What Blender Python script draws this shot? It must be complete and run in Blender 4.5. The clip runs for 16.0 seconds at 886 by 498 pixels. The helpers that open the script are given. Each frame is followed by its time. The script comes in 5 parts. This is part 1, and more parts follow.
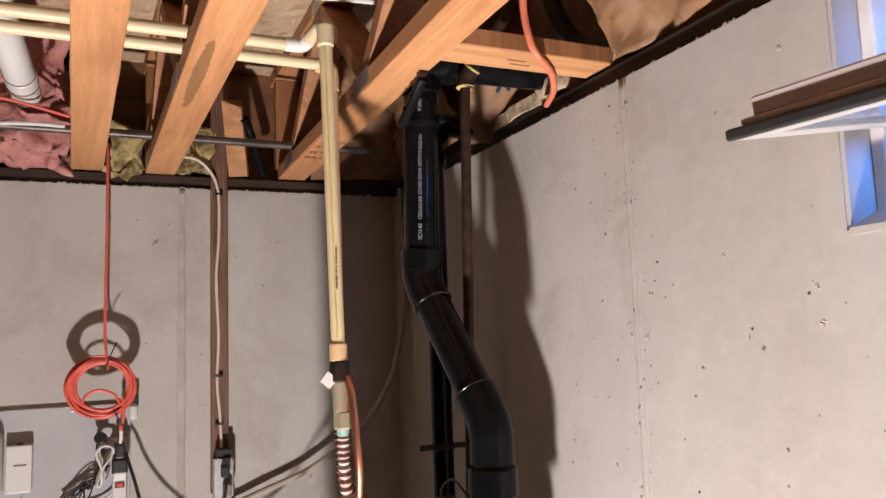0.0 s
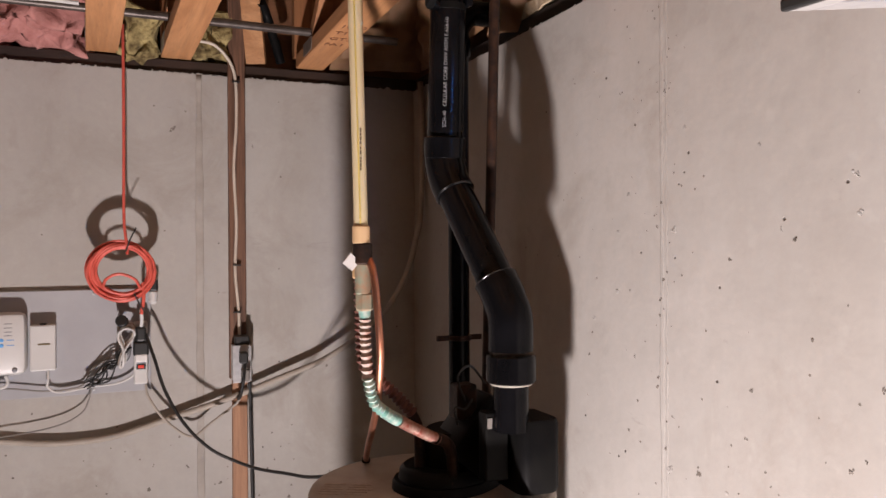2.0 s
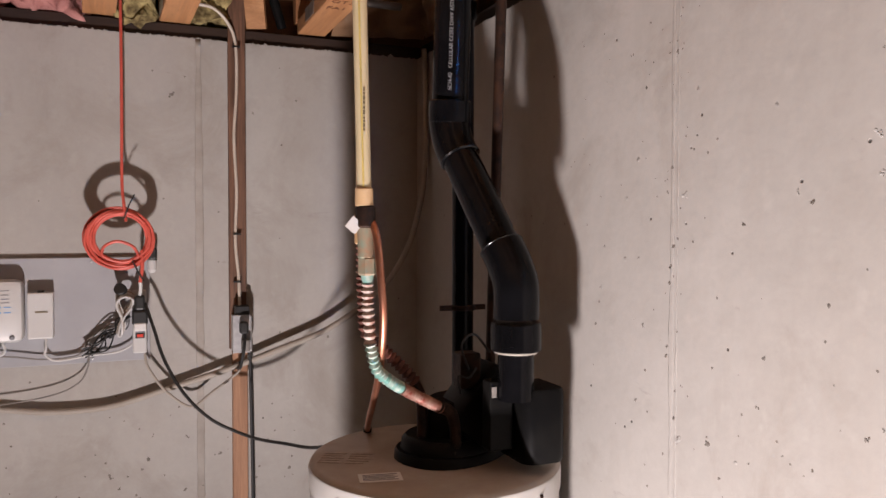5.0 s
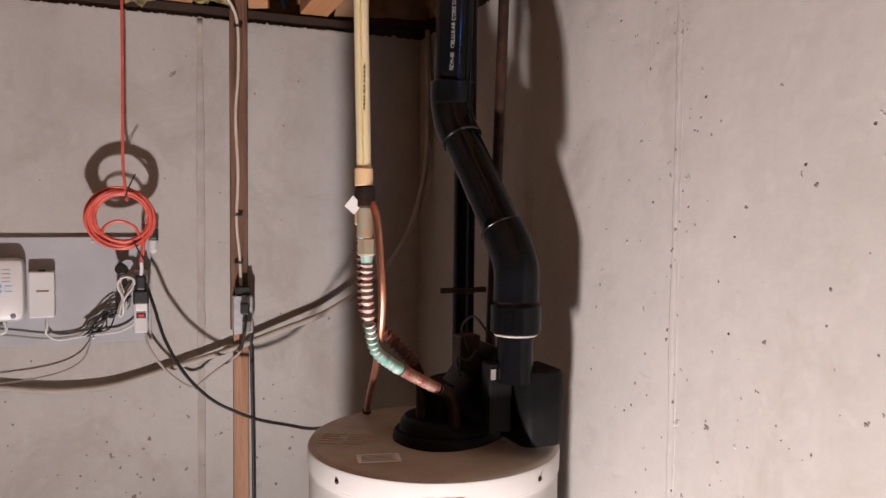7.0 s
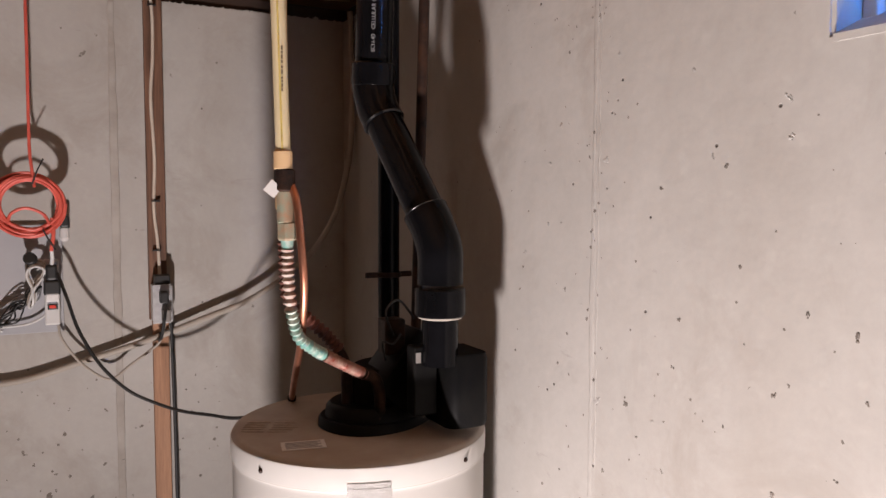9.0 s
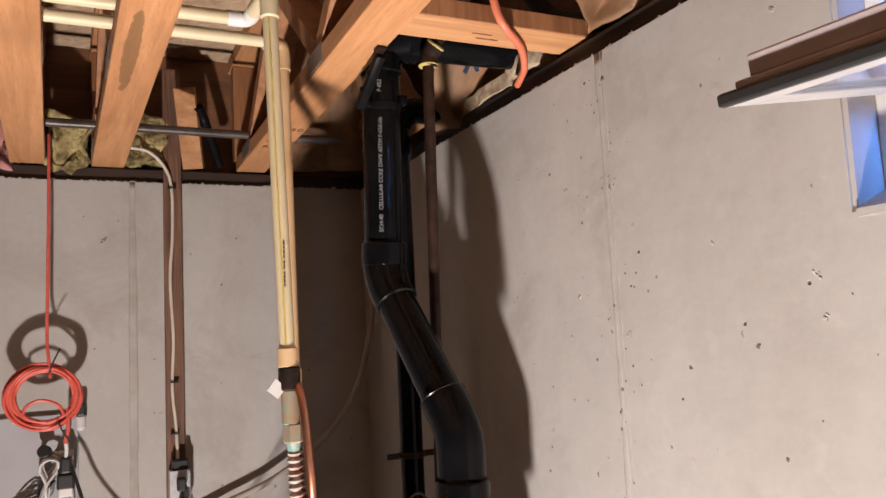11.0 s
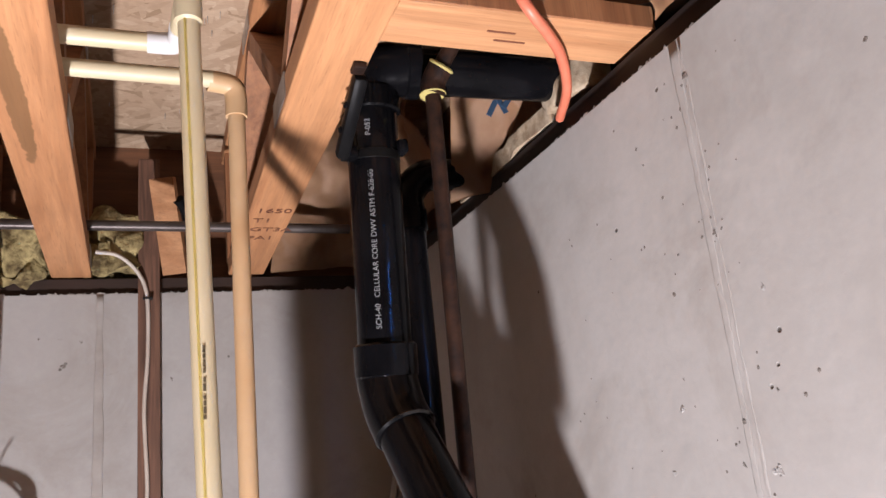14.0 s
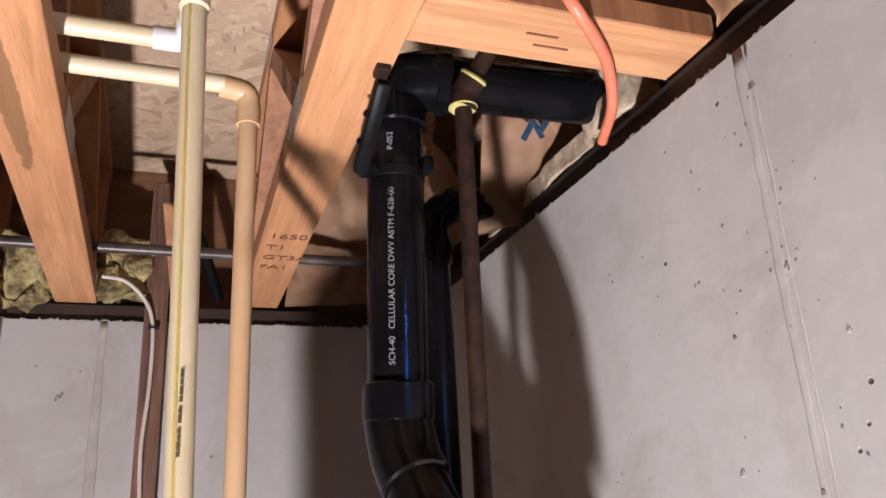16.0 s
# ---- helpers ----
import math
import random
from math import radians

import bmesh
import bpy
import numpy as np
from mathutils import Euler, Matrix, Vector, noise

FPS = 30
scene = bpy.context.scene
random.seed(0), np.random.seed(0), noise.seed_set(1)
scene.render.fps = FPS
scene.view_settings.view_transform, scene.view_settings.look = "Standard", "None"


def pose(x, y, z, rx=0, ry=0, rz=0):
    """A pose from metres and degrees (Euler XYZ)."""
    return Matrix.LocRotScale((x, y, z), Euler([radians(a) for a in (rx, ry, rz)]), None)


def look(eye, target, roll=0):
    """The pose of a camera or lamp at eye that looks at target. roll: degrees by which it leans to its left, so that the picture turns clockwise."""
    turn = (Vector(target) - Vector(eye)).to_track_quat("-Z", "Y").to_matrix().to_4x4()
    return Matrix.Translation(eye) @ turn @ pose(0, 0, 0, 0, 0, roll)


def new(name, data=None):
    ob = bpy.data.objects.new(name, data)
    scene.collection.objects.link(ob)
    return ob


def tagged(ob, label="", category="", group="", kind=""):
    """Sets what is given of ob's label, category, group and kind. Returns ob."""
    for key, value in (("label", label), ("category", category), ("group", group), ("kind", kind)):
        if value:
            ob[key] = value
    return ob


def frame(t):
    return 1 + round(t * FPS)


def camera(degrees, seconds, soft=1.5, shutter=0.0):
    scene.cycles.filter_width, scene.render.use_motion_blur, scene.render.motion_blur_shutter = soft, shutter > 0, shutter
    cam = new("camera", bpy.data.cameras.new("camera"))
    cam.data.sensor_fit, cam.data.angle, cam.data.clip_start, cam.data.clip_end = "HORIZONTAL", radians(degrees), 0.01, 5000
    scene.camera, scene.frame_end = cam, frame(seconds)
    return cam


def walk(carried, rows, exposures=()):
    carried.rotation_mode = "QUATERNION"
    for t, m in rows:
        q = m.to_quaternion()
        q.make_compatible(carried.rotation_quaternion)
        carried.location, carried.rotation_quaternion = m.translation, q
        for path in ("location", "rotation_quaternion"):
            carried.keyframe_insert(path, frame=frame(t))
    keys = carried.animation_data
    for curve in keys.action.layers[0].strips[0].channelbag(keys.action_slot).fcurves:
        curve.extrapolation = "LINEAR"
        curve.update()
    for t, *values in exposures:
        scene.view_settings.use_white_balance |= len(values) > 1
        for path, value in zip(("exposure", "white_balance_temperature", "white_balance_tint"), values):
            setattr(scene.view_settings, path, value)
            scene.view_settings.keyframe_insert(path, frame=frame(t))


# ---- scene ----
cam = camera(60.0, 16.0)
PATH = [
    (0, (0.285, 0.342, 1.953), (1.088, 2.16, 2.178), -2.0),
    (0.5, (0.288, 0.349, 1.94), (1.091, 2.172, 2.118), -1.4),
    (1, (0.284, 0.356, 1.926), (1.056, 2.199, 2.028), -1.2),
    (1.5, (0.282, 0.362, 1.915), (1.067, 2.202, 1.924), -1.3),
    (2, (0.271, 0.369, 1.914), (1.05, 2.211, 1.907), -0.3),
    (2.5, (0.279, 0.379, 1.906), (1.059, 2.22, 1.866), -0.9),
    (3, (0.278, 0.385, 1.903), (1.07, 2.22, 1.841), -0.7),
    (3.5, (0.277, 0.393, 1.896), (1.031, 2.245, 1.847), 0.3),
    (4, (0.28, 0.397, 1.903), (1.026, 2.252, 1.843), 0.1),
    (4.2, (0.273, 0.398, 1.9), (1.052, 2.24, 1.842), 0.1),
    (6.3, (0.286, 0.401, 1.886), (1.053, 2.247, 1.823), 0.3),
    (6.5, (0.285, 0.397, 1.886), (1.055, 2.242, 1.836), 0.4),
    (7, (0.286, 0.404, 1.883), (1.052, 2.248, 1.783), 0.6),
    (7.5, (0.286, 0.403, 1.886), (1.09, 2.232, 1.793), 1.0),
    (8, (0.284, 0.399, 1.886), (1.121, 2.212, 1.773), 0.5),
    (8.5, (0.29, 0.4, 1.878), (1.148, 2.2, 1.728), 0.7),
    (9, (0.298, 0.404, 1.879), (1.229, 2.169, 1.743), 0.2),
    (9.5, (0.311, 0.404, 1.902), (1.269, 2.159, 1.863), -0.9),
    (10, (0.307, 0.4, 1.93), (1.245, 2.163, 2.045), -2.3),
    (10.2, (0.304, 0.398, 1.951), (1.229, 2.165, 2.102), -3.4),
    (12.3, (0.515, 0.533, 1.96), (1.19, 2.39, 2.273), 0.3),
    (12.5, (0.526, 0.535, 1.957), (1.161, 2.402, 2.293), -0.6),
    (13, (0.555, 0.577, 1.952), (1.223, 2.438, 2.251), -0.3),
    (13.5, (0.559, 0.676, 1.956), (1.23, 2.518, 2.353), -1.5),
    (14, (0.576, 0.804, 1.983), (1.291, 2.599, 2.498), -5.9),
    (14.5, (0.606, 0.875, 1.992), (1.216, 2.668, 2.634), -4.1),
    (15, (0.619, 0.892, 1.988), (1.244, 2.669, 2.659), -3.6),
    (15.5, (0.616, 0.9, 1.988), (1.252, 2.668, 2.673), -3.0),
    (16, (0.615, 0.905, 1.985), (1.262, 2.683, 2.633), -3.1),
]
EXPOSURES = [(0.0, -0.08, 6350, 8), (1.0, -0.15, 6400, 9), (2.0, -0.25, 6300, 12), (4.0, -0.29, 6250, 12), (7.5, -0.29, 6250, 12), (9.0, -0.40, 6300, 11), (10.0, -0.28, 6600, 8), (12.5, -0.04, 5950, 9), (14.0, 0.06, 5700, 9), (16.0, 0.1, 5650, 9)]
walk(cam, [(t, look(eye, target, roll)) for t, eye, target, roll in PATH], EXPOSURES)

# ---- light ----
world = bpy.data.worlds.new("world")
scene.world = world
world.use_nodes = True
wn = world.node_tree
sky = wn.nodes.new("ShaderNodeTexSky")
sky.sky_type = "NISHITA"
sky.sun_disc = False
sky.sun_elevation, sky.sun_rotation = radians(35), radians(200)
wn.links.new(sky.outputs[0], wn.nodes["Background"].inputs[0])
wn.nodes["Background"].inputs[1].default_value = 0.05


def area(name, m, sx, sy, watts, colour, spread=180):
    lamp = bpy.data.lights.new(name, "AREA")
    lamp.shape, lamp.size, lamp.size_y = "RECTANGLE", sx, sy
    lamp.energy, lamp.color, lamp.spread = watts, colour, radians(spread)
    ob = new(name, lamp)
    ob.matrix_world = m
    return ob


# halogen work lamp standing on the floor in front of the tank
area("work_lamp", look((0.19, 0.64, 0.08), (0.75, 0.72, 2.15)), 0.12, 0.09, 121, (1.0, 0.865, 0.82), 150)
# daylight in the window opening
area("window_daylight", look((1.205, 0.45, 2.25), (1.320, 0.98, 2.16)), 0.14, 0.22, 2.0, (0.04, 0.27, 1.0), 48)

# ---- materials ----


def mat(name, base, rough=0.6, metal=0.0, spec=0.5):
    m = bpy.data.materials.new(name)
    m.use_nodes = True
    b = m.node_tree.nodes["Principled BSDF"]
    b.inputs["Base Color"].default_value = (*base, 1)
    b.inputs["Roughness"].default_value = rough
    b.inputs["Metallic"].default_value = metal
    b.inputs["Specular IOR Level"].default_value = spec
    return m


class Net:
    """Small helper that adds nodes to one material."""

    def __init__(self, m):
        self.t = m.node_tree
        self.b = self.t.nodes["Principled BSDF"]
        self.co = self.node("ShaderNodeTexCoord").outputs["Object"]

    def node(self, kind, **values):
        n = self.t.nodes.new(kind)
        for key, value in values.items():
            if key in n.inputs:
                n.inputs[key].default_value = value
        return n

    def link(self, a, b):
        self.t.links.new(a, b)

    def scaled(self, x, y, z):
        n = self.node("ShaderNodeMapping")
        n.inputs["Scale"].default_value = (x, y, z)
        self.link(self.co, n.inputs[0])
        return n.outputs[0]

    def noise(self, scale, detail=4, rough=0.55, co=None, distortion=0.0):
        n = self.node("ShaderNodeTexNoise", Scale=scale, Detail=detail, Roughness=rough, Distortion=distortion)
        self.link(co or self.co, n.inputs["Vector"])
        return n.outputs["Fac"]

    def ramp(self, fac, *stops):
        n = self.node("ShaderNodeValToRGB")
        e = n.color_ramp.elements
        while len(e) < len(stops):
            e.new(0.5)
        for k, (p, c) in zip(e, stops):
            k.position = p
            k.color = (*c, 1) if len(c) == 3 else c
        self.link(fac, n.inputs[0])
        return n.outputs[0]

    def mix(self, fac, a, b, mode="MIX"):
        n = self.node("ShaderNodeMix")
        n.data_type, n.blend_type = "RGBA", mode
        for v, k in ((fac, 0), (a, 6), (b, 7)):
            if isinstance(v, (int, float)):
                n.inputs[k].default_value = v
            elif isinstance(v, tuple):
                n.inputs[k].default_value = (*v, 1)
            else:
                self.link(v, n.inputs[k])
        return n.outputs[2]

    def base(self, out):
        self.link(out, self.b.inputs["Base Color"])

    def rough(self, fac, lo, hi):
        n = self.node("ShaderNodeMapRange")
        n.inputs[3].default_value, n.inputs[4].default_value = lo, hi
        self.link(fac, n.inputs[0])
        self.link(n.outputs[0], self.b.inputs["Roughness"])

    def bump(self, fac, strength, distance):
        n = self.node("ShaderNodeBump", Strength=strength, Distance=distance)
        self.link(fac, n.inputs["Height"])
        if self.b.inputs["Normal"].links:
            self.link(self.b.inputs["Normal"].links[0].from_socket, n.inputs["Normal"])
        self.link(n.outputs[0], self.b.inputs["Normal"])


def g(v):
    return (v, v, v)


def concrete():
    m = mat("concrete", (0.5, 0.46, 0.41), 0.85)
    n = Net(m)
    big = n.noise(1.6, 5, 0.6)
    streak = n.noise(2.2, 5, 0.65, n.scaled(1.6, 1.6, 0.45))
    fine = n.noise(60, 5, 0.7)
    c = n.ramp(big, (0.28, (0.346, 0.330, 0.306)), (0.72, (0.418, 0.402, 0.378)))
    c = n.mix(n.ramp(streak, (0.46, g(0.0)), (0.74, g(0.38))), c, (0.270, 0.238, 0.202))
    c = n.mix(0.14, c, n.ramp(fine, (0.3, g(0.38)), (0.7, g(0.62))), "OVERLAY")
    blot = n.noise(3.4, 6, 0.68, None, 0.8)
    c = n.mix(n.ramp(blot, (0.52, g(0.0)), (0.72, g(0.5))), c, (0.245, 0.214, 0.180))
    smear = n.noise(9.0, 5, 0.7, n.scaled(1.0, 1.0, 2.6), 0.5)
    c = n.mix(n.ramp(smear, (0.66, g(0.0)), (0.74, g(0.28))), c, (0.16, 0.14, 0.122))
    c = n.mix(n.ramp(n.noise(26, 3, 0.5), (0.62, g(0.0)), (0.74, g(0.22))), c, (0.47, 0.455, 0.43))
    v = n.node("ShaderNodeTexVoronoi", Scale=17.0, Randomness=1.0)
    n.link(n.co, v.inputs["Vector"])
    hole = n.ramp(v.outputs["Distance"], (0.025, g(1.0)), (0.05, g(0.0)))
    some = n.node("ShaderNodeSeparateColor")
    n.link(v.outputs["Color"], some.inputs[0])
    pick = n.ramp(some.outputs[0], (0.72, g(0.0)), (0.74, g(1.0)))
    holes = n.mix(1.0, hole, pick, "MULTIPLY")
    c = n.mix(holes, c, (0.085, 0.075, 0.065))
    n.base(c)
    n.bump(fine, 0.14, 0.0015)
    n.bump(n.noise(7, 4, 0.5), 0.25, 0.012)
    inv = n.node("ShaderNodeInvert")
    n.link(holes, inv.inputs["Color"])
    n.bump(inv.outputs[0], 0.6, 0.003)
    return m


def wood(name, light, dark, axis, rough=0.65, scale=1.0, oil=False):
    m = mat(name, light, rough)
    n = Net(m)
    long = [16.0, 16.0, 16.0]
    long[axis] = 0.9
    co = n.scaled(*long)
    rand = n.node("ShaderNodeObjectInfo").outputs["Random"]
    shift = n.node("ShaderNodeVectorMath")
    shift.operation = "ADD"
    n.link(co, shift.inputs[0])
    mul = n.node("ShaderNodeMath")
    mul.operation = "MULTIPLY"
    mul.inputs[1].default_value = 40.0
    n.link(rand, mul.inputs[0])
    n.link(mul.outputs[0], shift.inputs[1])
    a = n.noise(1.6 * scale, 5, 0.6, shift.outputs[0], 0.8)
    b = n.noise(7 * scale, 4, 0.7, shift.outputs[0], 0.4)
    c = n.ramp(a, (0.3, dark), (0.62, light))
    c = n.mix(0.4, c, n.ramp(b, (0.35, g(0.35)), (0.65, g(0.65))), "OVERLAY")
    stain = n.noise(4.5, 3, 0.5)
    c = n.mix(n.ramp(stain, (0.55, g(0.0)), (0.8, g(0.4))), c, tuple(v * 0.6 for v in dark))
    pore = n.noise(26 * scale, 3, 0.6, shift.outputs[0])
    c = n.mix(n.ramp(pore, (0.58, g(0.0)), (0.75, g(0.45))), c, tuple(v * 0.45 for v in dark))
    knot = n.node("ShaderNodeTexVoronoi", Scale=0.55, Randomness=1.0)
    kco = [5.0, 5.0, 5.0]
    kco[axis] = 2.4
    n.link(n.scaled(*kco), knot.inputs["Vector"])
    c = n.mix(n.ramp(knot.outputs["Distance"], (0.035, g(0.85)), (0.075, g(0.0))), c, tuple(v * 0.35 for v in dark))
    if oil:
        where = n.node("ShaderNodeMapping")
        where.vector_type = "TEXTURE"
        where.inputs["Location"].default_value = (0.408, 1.735, 2.43)
        where.inputs["Scale"].default_value = (0.0125, 0.20, 0.02)
        n.link(n.co, where.inputs[0])
        size = n.node("ShaderNodeVectorMath")
        size.operation = "LENGTH"
        n.link(where.outputs[0], size.inputs[0])
        add = n.node("ShaderNodeMath")
        add.operation = "MULTIPLY_ADD"
        n.link(n.noise(40, 3, 0.6), add.inputs[0])
        add.inputs[1].default_value = 0.7
        n.link(size.outputs["Value"], add.inputs[2])
        half = n.node("ShaderNodeMath")
        half.operation = "MULTIPLY"
        half.inputs[1].default_value = 0.5
        n.link(add.outputs[0], half.inputs[0])
        c = n.mix(n.ramp(half.outputs[0], (0.62, g(0.75)), (0.68, g(0.0))), c, (0.12, 0.06, 0.018))
    n.base(c)
    n.bump(b, 0.25, 0.0015)
    n.rough(b, rough - 0.1, min(1.0, rough + 0.15))
    return m


def osb():
    m = mat("osb", (0.5, 0.38, 0.24), 0.75)
    n = Net(m)
    c = rise = None
    for k, angle in enumerate((0.2, 1.35, -0.75)):
        turn = n.node("ShaderNodeMapping")
        turn.vector_type = "TEXTURE"
        turn.inputs["Location"].default_value = (3.1 * k, 1.7 * k, 0)
        turn.inputs["Rotation"].default_value = (0, 0, angle)
        turn.inputs["Scale"].default_value = (0.045, 0.014, 1)
        n.link(n.mix(0.012, n.co, n.node("ShaderNodeTexNoise", Scale=14.0, Detail=2.0).outputs["Color"]), turn.inputs[0])
        v = n.node("ShaderNodeTexVoronoi", Scale=1.0, Randomness=1.0)
        n.link(turn.outputs[0], v.inputs["Vector"])
        some = n.node("ShaderNodeSeparateColor")
        n.link(v.outputs["Color"], some.inputs[0])
        flake = n.ramp(some.outputs[0], (0.0, (0.27, 0.185, 0.11)), (0.25, (0.37, 0.262, 0.168)), (0.8, (0.415, 0.302, 0.198)), (1.0, (0.47, 0.355, 0.24)))
        show = n.ramp(some.outputs[1], (0.60, g(0.0)), (0.61, g(1.0)))
        c = flake if c is None else n.mix(show, c, flake)
        rise = some.outputs[2] if rise is None else n.mix(show, rise, some.outputs[2])
    c = n.mix(0.35, c, n.ramp(n.noise(70, 4, 0.7, n.scaled(1, 3, 1)), (0.3, g(0.35)), (0.7, g(0.65))), "OVERLAY")
    c = n.mix(n.ramp(n.noise(3, 4, 0.6), (0.5, g(0.0)), (0.75, g(0.35))), c, (0.19, 0.11, 0.052))
    n.base(c)
    n.bump(rise, 0.35, 0.0015)
    return m


def mottled(name, a, b, scale, rough=0.6, metal=0.0, bump=0.2, deep=0.002, lo=0.35, hi=0.65):
    m = mat(name, a, rough, metal)
    n = Net(m)
    f = n.noise(scale, 5, 0.6)
    n.base(n.ramp(f, (lo, a), (hi, b)))
    n.bump(n.noise(scale * 4, 4, 0.6), bump, deep)
    n.rough(f, max(0.03, rough - 0.12), min(1.0, rough + 0.12))
    return m


